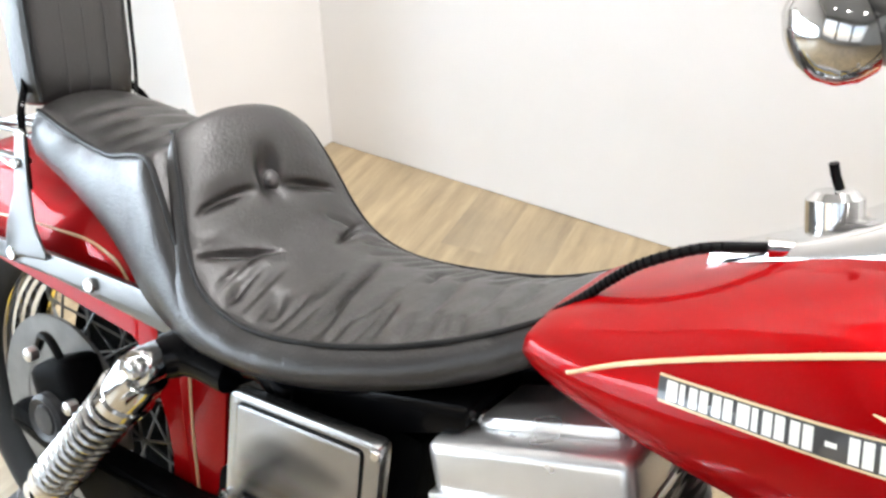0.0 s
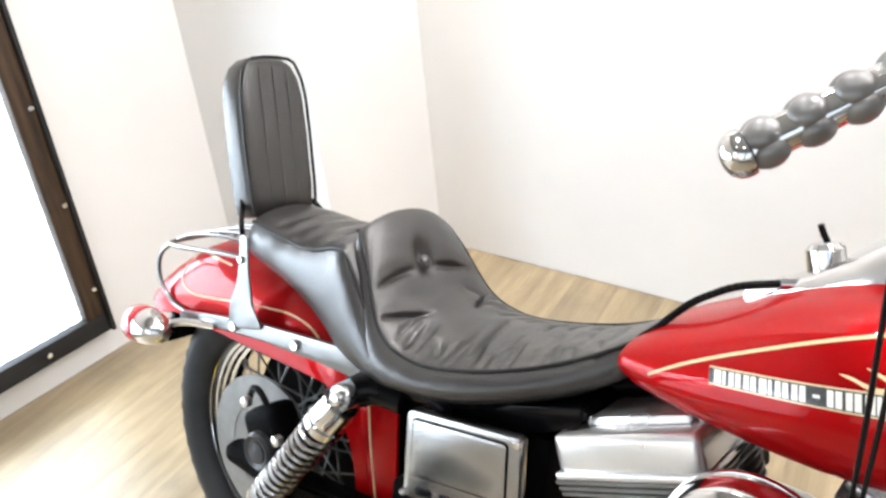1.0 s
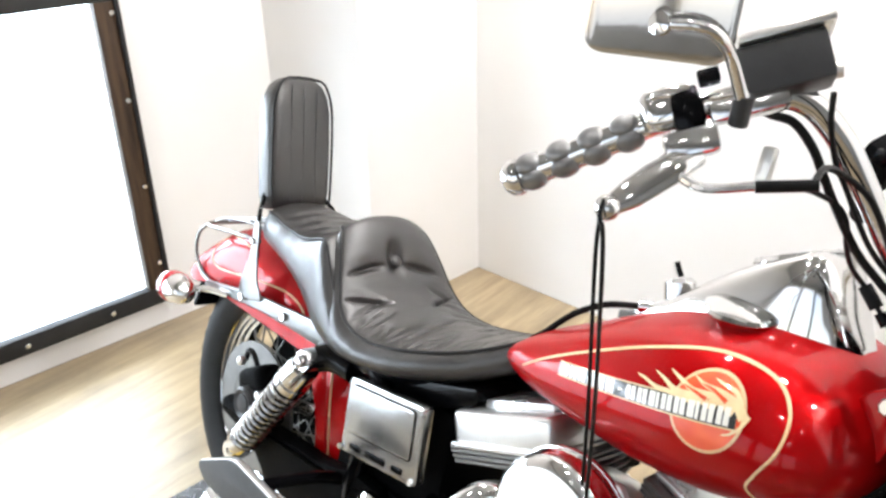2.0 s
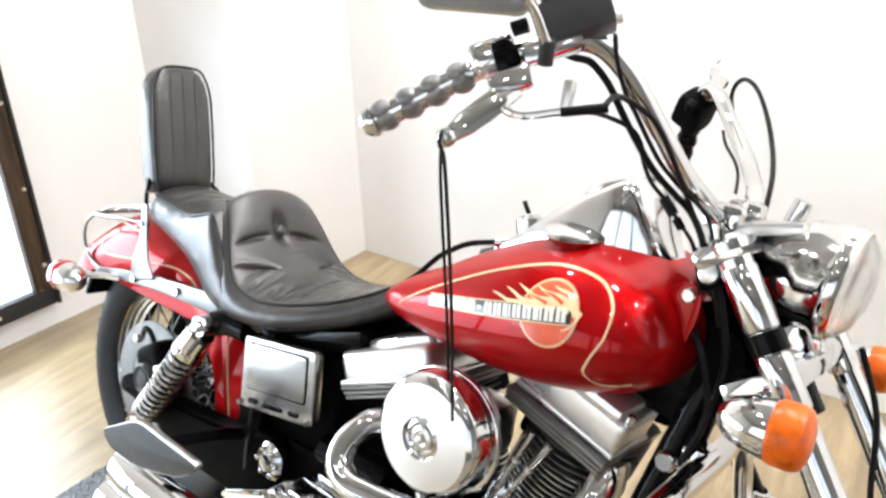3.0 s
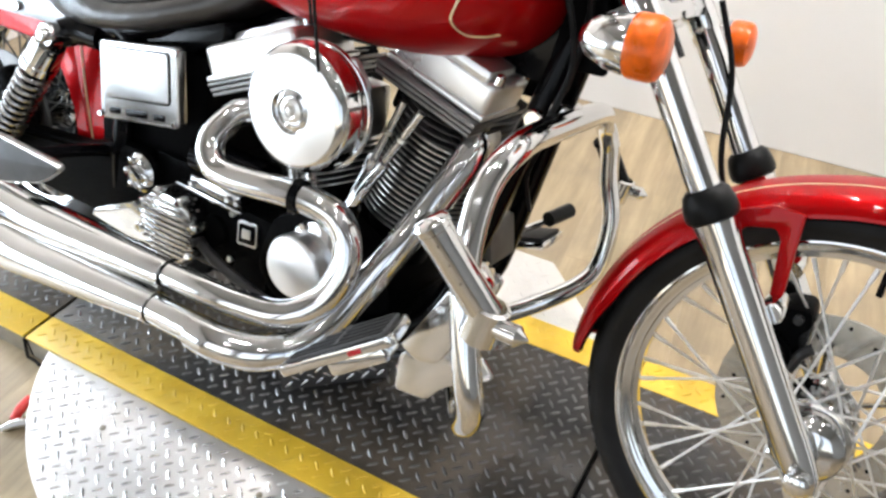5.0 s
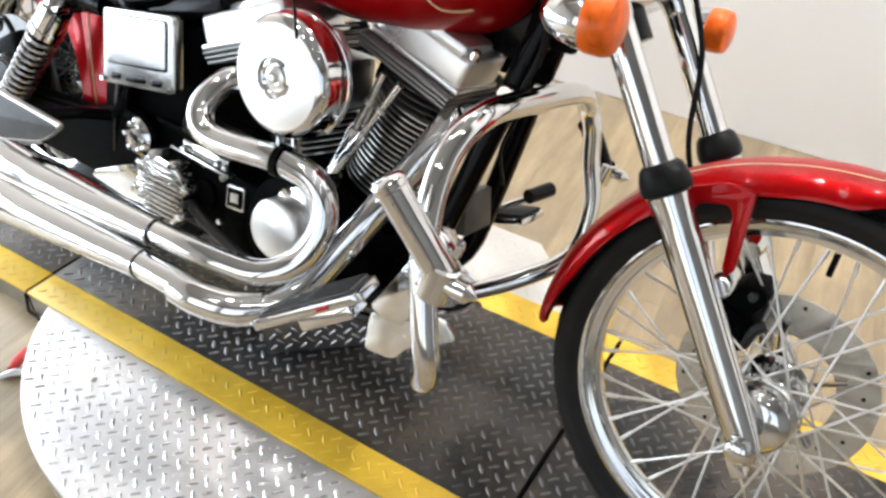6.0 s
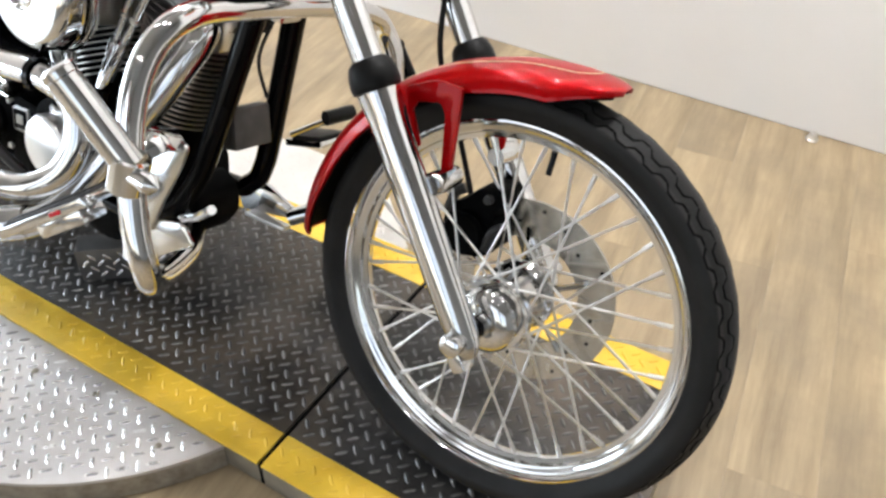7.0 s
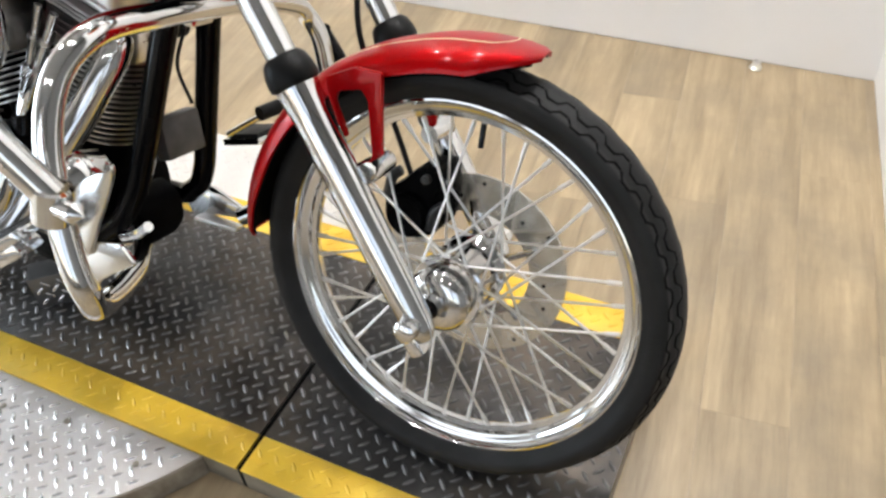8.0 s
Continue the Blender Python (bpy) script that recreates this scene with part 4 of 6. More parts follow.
def on_skin(tree, x, z, lift=0.0012, side=-1):
    hit, nor, _, _ = tree.ray_cast(Vector((x, side * 1.0, z)), Vector((0, -side, 0)))
    if hit is None:
        return Vector((x, side * 0.1, z))
    if nor.dot(Vector((0, side, 0))) < 0:
        nor = -nor
    return hit + nor * lift


def ribbon(tree, pts, width, lift=0.0012, n=10, taper=False, side=-1):
    line = spline([(x, 0, z) for x, z in pts], n)
    bm = bmesh.new()
    prev = None
    for i, p in enumerate(line):
        d = (line[min(i + 1, len(line) - 1)] - line[max(i - 1, 0)]).normalized()
        nrm = Vector((-d.z, 0, d.x)) * width / 2
        row = [bm.verts.new(on_skin(tree, (p + nrm * k).x, (p + nrm * k).z, lift * (1 if k else 1.6), side)) for k in (-1, 0, 1)]
        if prev:
            for k in (0, 1):
                bm.faces.new((prev[k], prev[k + 1], row[k + 1], row[k]))
        prev = row
    return bm


def patch(tree, lower, upper, n=24, m=6, lift=0.0014, side=-1):
    """A decal between two lines of equal length."""
    bm = bmesh.new()
    grid = []
    for i in range(n + 1):
        t = i / n
        row = []
        for j in range(m + 1):
            a, b = lower(t), upper(t)
            s = j / m
            row.append(bm.verts.new(on_skin(tree, a[0] + (b[0] - a[0]) * s, a[1] + (b[1] - a[1]) * s, lift, side)))
        grid.append(row)
    for i in range(n):
        for j in range(m):
            bm.faces.new((grid[i][j], grid[i + 1][j], grid[i + 1][j + 1], grid[i][j + 1]))
    return bm


def disc_decal(tree, cx, cz, r, lift, n=40, rin=0.0):
    bm = bmesh.new()
    rows = []
    for k in range(7):
        rr = rin + (r - rin) * k / 6
        rows.append([bm.verts.new(on_skin(tree, cx + max(rr, 0.0005) * math.cos(a), cz + max(rr, 0.0005) * math.sin(a), lift)) for a in np.linspace(0, 2 * math.pi, n, endpoint=False)])
    for a, b in zip(rows, rows[1:]):
        for i in range(n):
            bm.faces.new((a[i], a[(i + 1) % n], b[(i + 1) % n], b[i]))
    return bm


STRIPE = [(0.745, 0.752), (0.79, 0.783), (0.86, 0.823), (0.95, 0.868), (1.03, 0.895), (1.095, 0.893), (1.130, 0.868), (1.136, 0.832), (1.122, 0.798), (1.114, 0.776), (1.126, 0.761), (1.148, 0.762), (1.164, 0.768)]
bp("pinstripe", ribbon(tank_tree, STRIPE, 0.0032), GOLD, tank, "gold pinstripe")
DC = (1.052, 0.838)
bp("badge_disc", disc_decal(tank_tree, *DC, 0.0445, 0.0012), GOLD, tank)
bp("badge_disc", disc_decal(tank_tree, *DC, 0.041, 0.0017), ORANGE, tank, "orange badge disc with cream rim")
u = Vector((1, 0, 0.262)).normalized()
b0, b1 = Vector((0.822, 0, 0.784)), Vector((1.087, 0, 0.846))
hgt = lambda t: 0.0074 + 0.0038 * t


def band(off):
    return lambda t: ((b0 + (b1 - b0) * t).x - u.z * off(t), (b0 + (b1 - b0) * t).z + u.x * off(t))


bp("badge_band", patch(tank_tree, band(lambda t: -hgt(t) - 0.0018), band(lambda t: hgt(t) + 0.0018), 40, 3, 0.0022), CREAM, tank, "cream lettering band")
# plain dark bars in place of the maker's lettering
bp("badge_field", patch(tank_tree, band(lambda t: -hgt(t)), band(lambda t: hgt(t)), 60, 3, 0.0027), DARK, tank, "black lettering field")
k = 15
for i in range(k):
    if i == 6:
        spans = ((0.3, 0.7, 0.18),)
    else:
        spans = ((0.08, 0.44, 0.86), (0.53, 0.90, 0.86)) if i % 3 else ((0.08, 0.58, 0.86), (0.66, 0.90, 0.86))
    for a, b, tall in spans:
        t0, t1 = 0.02 + 0.96 * (i + a) / k, 0.02 + 0.96 * (i + b) / k
        piece = lambda f, t0=t0, t1=t1: (lambda t: f(t0 + (t1 - t0) * t))
        bp("badge_bar", patch(tank_tree, piece(band(lambda t, q=tall: -hgt(t) * q)), piece(band(lambda t, q=tall: hgt(t) * q)), 4, 2, 0.0031), WHITE, tank)
# flames above the band: tongues that trail to the rear


def tongue(pts, w0, lift=0.0029):
    line = spline([(x, 0, z) for x, z in pts], 8)
    bm = bmesh.new()
    prev = None
    n = len(line) - 1
    for i, q in enumerate(line):
        d = (line[min(i + 1, n)] - line[max(i - 1, 0)]).normalized()
        w = w0 * (1 - i / n) ** 0.7 + 0.0004
        nr = Vector((-d.z, 0, d.x)) * w / 2
        row = [bm.verts.new(on_skin(tank_tree, (q + nr * k).x, (q + nr * k).z, lift)) for k in (-1, 0, 1)]
        if prev:
            for k in (0, 1):
                bm.faces.new((prev[k], prev[k + 1], row[k + 1], row[k]))
        prev = row
    return bm


for pts, w in (([(1.094, 0.848), (1.080, 0.858), (1.060, 0.862), (1.040, 0.862), (1.022, 0.866)], 0.014), ([(1.082, 0.850), (1.055, 0.855), (1.030, 0.852), (1.010, 0.856), (0.992, 0.860)], 0.013),
               ([(1.062, 0.846), (1.034, 0.847), (1.008, 0.844), (0.990, 0.848), (0.974, 0.851)], 0.011), ([(1.04, 0.842), (1.01, 0.840), (0.985, 0.836), (0.965, 0.838), (0.952, 0.838)], 0.009),
               ([(1.086, 0.858), (1.074, 0.868), (1.058, 0.870), (1.046, 0.872)], 0.008), ([(1.098, 0.852), (1.094, 0.838), (1.086, 0.828), (1.078, 0.824)], 0.006)):
    bp("badge_flame", tongue(pts, w * 0.72), CREAM, tank, "cream flame decal")
for pts, w in (([(1.070, 0.856), (1.052, 0.861), (1.036, 0.862)], 0.004), ([(1.048, 0.850), (1.03, 0.852), (1.016, 0.853)], 0.0035)):
    bp("badge_flame", tongue(pts, w, 0.0034), ORANGE, tank)
# caps, console
for s in (-1, 1):
    cap = bp("filler_cap", lathe([(0.030, -0.012), (0.036, -0.006), (0.043, 0.001), (0.045, 0.005), (0.043, 0.010), (0.032, 0.015), (0.012, 0.017), (0, 0.017)], (1.006, s * 0.078, 0.924), (0, s * 0.16, 1), 32), CHROME, tank, "chrome knurled filler cap")
rows_c = ((0.80, 0.012, 0.835, 0.850), (0.85, 0.036, 0.858, 0.876), (0.90, 0.052, 0.875, 0.910), (0.94, 0.064, 0.89, 0.945), (0.985, 0.071, 0.90, 0.980), (1.035, 0.074, 0.905, 1.010), (1.062, 0.073, 0.905, 1.022),
          (1.082, 0.068, 0.90, 1.016), (1.100, 0.060, 0.89, 0.985), (1.118, 0.050, 0.885, 0.948), (1.135, 0.034, 0.88, 0.920))
cols_c = [spline([(i, 0, r[q]) for i, r in enumerate(rows_c)], 8) for q in range(4)]
lo2 = []
for at in range(len(cols_c[0])):
    x, w, z0, z1 = (c[at].z for c in cols_c)
    lo2.append([Vector((x, w * math.copysign(abs(math.cos(a)) ** 0.32, math.cos(a)), z0 + (z1 - z0) * max(0, math.sin(a)) ** 0.62)) for a in np.linspace(-0.25, math.pi + 0.25, 33)])
console = bp("dash_console", rings(lo2), CHROME, tank, "chrome dash console with speedometer pod")
sp = lathe([(0, 0), (0.05, 0), (0.054, 0.006), (0.05, 0.012), (0.044, 0.010), (0, 0.010)], (1.025, 0, 0.994), (-0.45, 0, 1), 32)
bp("speedometer", sp, CHROME, console, "chrome speedometer bezel")
ign = bp("ignition_switch", lathe([(0.022, -0.02), (0.022, 0.012), (0.016, 0.018), (0, 0.018)], (0.880, 0, 0.905), (-0.3, 0, 1), 20), CHROME, console, "chrome ignition switch")
bp("ignition_lever", tube([(0.878, -0.004, 0.925), (0.872, -0.006, 0.935), (0.868, -0.008, 0.944)], 0.004, 8), BLACK, ign)
sl = [(0.700, -0.072, 0.766), (0.718, -0.064, 0.785), (0.738, -0.058, 0.810), (0.760, -0.054, 0.832), (0.80, -0.048, 0.858), (0.845, -0.036, 0.872)]
strap = bp("breather_hose", tube(sl, 0.0046, 10, 6), CABLE, tank, "braided black hose with chrome end")
for k in range(26):
    c = spline(sl, 6)[1 + k]
    bp("hose_braid", lathe([(0.0046, -0.0012), (0.0054, 0), (0.0046, 0.0012)], c, Vector(sl[-1]) - Vector(sl[0]), 10, True), CRINKLE, strap)
bp("hose_end", tube([(0.845, -0.036, 0.872), (0.868, -0.028, 0.876)], 0.0085, 12, 0), CHROME, strap)
bp("tank_tab", slab(rounded([(1.150, 0.855), (1.170, 0.900), (1.192, 0.914), (1.212, 0.902), (1.213, 0.870), (1.204, 0.828), (1.180, 0.82)], 0.01), -0.092, -0.084), RED, tank)
bolt(tank, (1.196, -0.092, 0.894), (0, -1, 0), 0.010, 0.008, SATIN)

# ---- seat ----
def seat_loft(rows_, n=28, m=14):
    """Rows of x, half width, bottom, side top, crown top."""
    cols = list(zip(*rows_))
    at = np.linspace(0, len(rows_) - 1, n)
    pts = [spline([(i, 0, v) for i, v in enumerate(col)], 10) for col in cols]
    val = [np.interp(at, [p.x for p in pp], [p.z for p in pp]) for pp in pts]
    loops_ = []
    for i in range(n):
        x, w, zb, zs, zc = (float(v[i]) for v in val)
        half = [(-0.80, zb), (-0.93, zb + (zs - zb) * 0.12), (-1.0, zb + (zs - zb) * 0.42), (-0.985, zb + (zs - zb) * 0.72), (-0.93, zs - 0.006), (-0.88, zs + 0.001)]
        for k in range(1, m + 1):
            s = k / m
            half.append((-0.88 * (1 - s), zs + 0.001 + (zc - zs) * math.sin(math.pi / 2 * s) ** 0.62))
        prof_ = half + [(-a, b) for a, b in half[-2::-1]]
        loops_.append([Vector((x, a * w, b)) for a, b in prof_])
    return rings(loops_), loops_


def crease(bm, lines, zmin):
    """Press folds into the padding: each line is (x0, y0, x1, y1, depth, width)."""
    bmesh.ops.recalc_face_normals(bm, faces=bm.faces[:])
    bm.normal_update()
    move = []
    for v in bm.verts:
        if v.co.z < zmin(v.co.x) or v.normal.z < 0.12:
            continue
        p2, dep = Vector((v.co.x, v.co.y, 0)), 0.0
        for x0, y0, x1, y1, d, w in lines:
            a, b = Vector((x0, y0, 0)), Vector((x1, y1, 0))
            t = max(0, min(1, (p2 - a).dot(b - a) / (b - a).length_squared))
            q = a + (b - a) * t
            off = (p2 - q).length
            fade = max(0.02, math.sin(math.pi * t)) ** 0.7 if w < 0.012 else 1.0
            dep += 0.62 * d * fade * (1.25 * math.exp(-(off / w) ** 2) + 0.22 * math.exp(-(off / (4 * w)) ** 2) - (0.16 * math.exp(-((off - 5 * w) / (2.2 * w)) ** 2) if w < 0.012 else 0.0))
        dep += 0.0016 * noise.noise(Vector((v.co.x * 35, v.co.y * 18, 1.7)))
        move.append((v, v.co - v.normal * dep))
    for v, c in move:
        v.co = c
    return bm


# the dished rider seat runs from the hump's lip to the nose by the tank
rider = [(0.212, 0.078, 0.70, 0.797, 0.808), (0.225, 0.104, 0.66, 0.799, 0.824), (0.243, 0.121, 0.62, 0.787, 0.825), (0.267, 0.134, 0.595, 0.759, 0.803), (0.289, 0.147, 0.590, 0.726, 0.763), (0.306, 0.156, 0.591, 0.700, 0.731),
         (0.332, 0.166, 0.594, 0.672, 0.702), (0.37, 0.170, 0.598, 0.657, 0.684), (0.42, 0.171, 0.605, 0.654, 0.677), (0.49, 0.164, 0.618, 0.668, 0.684), (0.56, 0.148, 0.640, 0.690, 0.703), (0.63, 0.122, 0.668, 0.720, 0.732), (0.69, 0.098, 0.708, 0.756, 0.766), (0.735, 0.08, 0.752, 0.790, 0.795)]
seat_bm, seat_loops = seat_loft(rider, 300, 40)
zlim = lambda x: 0.62
W = 0.0028
# short gathers along the piping
fold = random.Random(8)
GATHER = []
for i in range(15):
    x = 0.355 + i * 0.0215 + fold.uniform(-0.006, 0.006)
    w = 0.166 * (1.0 if x < 0.5 else 1.0 - (x - 0.5) * 1.7)
    for side in (-1, 1):
        GATHER.append((x, side * w * 0.86, x - 0.018 + fold.uniform(-0.012, 0.006), side * w * fold.uniform(0.30, 0.52), fold.uniform(0.004, 0.0075), 0.0042))
crease(seat_bm, [(0.294, -0.118, 0.297, -0.030, 0.014, W), (0.298, 0.012, 0.302, 0.105, 0.013, W), (0.318, -0.135, 0.350, -0.037, 0.013, W), (0.366, 0.041, 0.333, 0.132, 0.012, W), (0.470, -0.115, 0.421, 0.059, 0.014, W),
                 (0.505, 0.03, 0.488, 0.09, 0.011, W), (0.357, -0.10, 0.372, -0.138, 0.007, 0.006), (0.397, -0.084, 0.43, -0.132, 0.007, 0.006), (0.500, -0.10, 0.488, 0.006, 0.006, 0.006), (0.568, -0.075, 0.525, 0.086, 0.007, 0.006),
                 (0.614, -0.06, 0.583, 0.074, 0.006, 0.006), (0.535, -0.11, 0.51, -0.03, 0.005, 0.005), (0.65, -0.05, 0.635, 0.05, 0.006, 0.006), (0.2895, -0.006, 0.2896, 0.002, 0.020, 0.013)] + GATHER, zlim)
seat = bp("seat", seat_bm, LEATHER, None, "dark grey leather two-up seat with tufted pillow top", 80)
bm = bmesh.new()
bmesh.ops.create_uvsphere(bm, u_segments=14, v_segments=8, radius=1)
moved(bm, Matrix.Translation((0.2905, -0.002, 0.7515)) @ Matrix.Rotation(radians(60), 4, "Y") @ Matrix.Diagonal((0.012, 0.012, 0.006, 1)))
bp("seat_button", bm, LEATHER, seat, "leather covered button")
edge_l = [(l[5].x, l[5].y, l[5].z + 0.0005) for l in seat_loops[6::14]]
edge_r = [(x, -y, z) for x, y, z in edge_l]
bp("piping", tube(edge_l[::-1] + edge_r, 0.003, 8, 3), PIPING, seat, "black seat piping")
# hump outline piping
passr = [(-0.045, 0.094, 0.69, 0.755, 0.775), (0.0, 0.103, 0.685, 0.752, 0.775), (0.07, 0.114, 0.672, 0.748, 0.770), (0.14, 0.126, 0.650, 0.752, 0.772), (0.19, 0.134, 0.62, 0.768, 0.785), (0.222, 0.142, 0.60, 0.772, 0.792), (0.25, 0.150, 0.594, 0.750, 0.768), (0.28, 0.156, 0.592, 0.712, 0.722), (0.305, 0.161, 0.592, 0.684, 0.690), (0.335, 0.166, 0.594, 0.655, 0.660), (0.375, 0.167, 0.600, 0.635, 0.640), (0.41, 0.160, 0.61, 0.625, 0.628)]
p_bm, p_loops = seat_loft(passr, 90, 18)
crease(p_bm, [(0.02, -0.09, 0.025, 0.06, 0.007, 0.005), (0.065, -0.1, 0.055, 0.09, 0.009, 0.005), (0.105, -0.1, 0.095, 0.08, 0.008, 0.005), (0.15, -0.11, 0.14, 0.09, 0.009, 0.005)], lambda x: 0.70)
bp("passenger_seat", p_bm, LEATHER, seat, "pleated passenger pillion pad", 70)
for s in (-1,):
    line = [(l[5].x, -abs(l[5].y), l[5].z + 0.0005) for l in p_loops[:62:6]]
    bp("piping", tube(line, 0.0035, 8, 3), PIPING, seat)

# backrest with sissy bar
bc, bt = Vector((-0.082, 0, 0.752)), Vector((-0.143, 0, 1.034))
bu = (bt - bc).normalized()
bf = Vector((bu.z, 0, -bu.x))
L = (bt - bc).length
loops = []
for t, w, th in ((0.0, 0.066, 0.050), (0.02, 0.075, 0.062), (0.15, 0.079, 0.068), (0.5, 0.080, 0.068), (0.75, 0.078, 0.066), (0.86, 0.072, 0.062), (0.94, 0.060, 0.054), (0.985, 0.043, 0.042), (1.0, 0.026, 0.028)):
    c = bc + bu * (L * t)
    loop = []
    for a in np.linspace(0, 2 * math.pi, 32, endpoint=False):
        ca, sa = math.cos(a), math.sin(a)
        loop.append(c + Vector((0, 1, 0)) * w * math.copysign(abs(ca) ** 0.35, ca) + bf * (th / 2 * math.copysign(abs(sa) ** 0.5, sa)))
    loops.append(loop)
backrest = bp("backrest", rings(loops), LEATHER, None, "upright dark leather passenger backrest pad", 60)
edge = []
for t in np.linspace(0.02, 0.985, 12):
    w = float(np.interp(t, (0, 0.02, 0.15, 0.5, 0.75, 0.86, 0.94, 0.985, 1), (0.066, 0.075, 0.079, 0.080, 0.078, 0.072, 0.060, 0.043, 0.026)))
    edge.append((t, w))
ring = [(bc + bu * (L * t) + bf * 0.031 + Vector((0, -w * 0.97, 0))) for t, w in edge] + [(bc + bu * (L * t) + bf * 0.031 + Vector((0, w * 0.97, 0))) for t, w in edge[::-1]]
bp("piping", tube(ring, 0.003, 6, 3), PIPING, backrest, "black edge piping")
for y in (-0.032, 0.0, 0.032):
    bp("pad_seam", tube([bc + bu * (L * t) + bf * 0.0337 + Vector((0, y, 0)) for t in (0.05, 0.5, 0.93)], 0.0011, 6, 4), LEATHER, backrest)

for s in (-1, 1):
    y = s * 0.118
    strut = bp("fender_strut", slab(rounded([(0.288, 0.592), (0.268, 0.617), (0.156, 0.606), (0.03, 0.592), (-0.09, 0.572), (-0.21, 0.548), (-0.21, 0.530), (-0.09, 0.547), (0.04, 0.562), (0.16, 0.568), (0.278, 0.572)], 0.008), y - 0.005, y + 0.005), STRUT, None, "dull chrome fender strut rail")
    bolt(strut, (0.124, y + s * 0.005, 0.584), (0, s, 0), 0.010, 0.008)
    bolt(strut, (-0.04, y + s * 0.005, 0.568), (0, s, 0), 0.010, 0.008)
    bp("sissy_bracket", slab(rounded([(-0.055, 0.562), (0.04, 0.585), (0.012, 0.62), (0.0, 0.68), (-0.005, 0.745), (-0.025, 0.745), (-0.03, 0.66), (-0.05, 0.61)], 0.012), y + s * 0.006, y + s * 0.011), STRUT, strut, "dull chrome backrest side plate")
    bolt(strut, (-0.018, y + s * 0.011, 0.70), (0, s, 0), 0.007, 0.006)
    bp("sissy_bar", tube([(-0.036, s * 0.104, 0.655), (-0.049, s * 0.101, 0.708), (-0.062, s * 0.096, 0.752), (-0.088, s * 0.074, 0.785), (-0.118, s * 0.055, 0.86)], 0.005, 8), BLACK, strut, "black steel backrest upright")
# luggage rack
rack = bp("luggage_rack", tube([(-0.045, -0.098, 0.690), (-0.12, -0.102, 0.683), (-0.25, -0.096, 0.662), (-0.305, -0.078, 0.654), (-0.325, -0.04, 0.650), (-0.33, 0, 0.649), (-0.325, 0.04, 0.650), (-0.305, 0.078, 0.654), (-0.25, 0.096, 0.662), (-0.12, 0.102, 0.683), (-0.045, 0.098, 0.690)], 0.005, 10), STRUT, None, "chrome tubular luggage rack")
for y in (-0.06, -0.02, 0.02, 0.06):
    bp("rack_bar", tube([(-0.06, y, 0.704), (-0.15, y, 0.700), (-0.25, y, 0.682), (-0.318, y * 0.9, 0.655)], 0.004, 8), STRUT, rack)
for s in (-1, 1):
    bp("rack_leg", tube([(-0.300, s * 0.082, 0.655), (-0.325, s * 0.09, 0.625), (-0.318, s * 0.095, 0.58), (-0.27, s * 0.10, 0.545), (-0.21, s * 0.106, 0.538)], 0.0045, 8), STRUT, rack)
bp("tail_piece", lathe([(0, -0.04), (0.04, -0.036), (0.05, -0.01), (0.05, 0.02), (0, 0.025)], (-0.345, 0, 0.505), (-1, 0, 0.25), 28), REDLENS, None, "red tail lamp")
sg = signal(Vector((-0.235, -0.175, 0.520)), -1, -1)
bp("signal_stalk", tube([(-0.215, -0.165, 0.525), (-0.17, -0.14, 0.54), (-0.10, -0.122, 0.548)], 0.007, 8), CHROME, sg)
sg = signal(Vector((-0.235, 0.175, 0.520)), 1, -1)
bp("signal_stalk", tube([(-0.215, 0.165, 0.525), (-0.17, 0.14, 0.54), (-0.10, 0.122, 0.548)], 0.007, 8), CHROME, sg)
bp("plate_holder", box((-0.27, -0.02, 0.49), (0.012, 0.17, 0.07), 0.004, Matrix.Rotation(radians(20), 4, "Y")), BLACK, None, "black number plate holder")

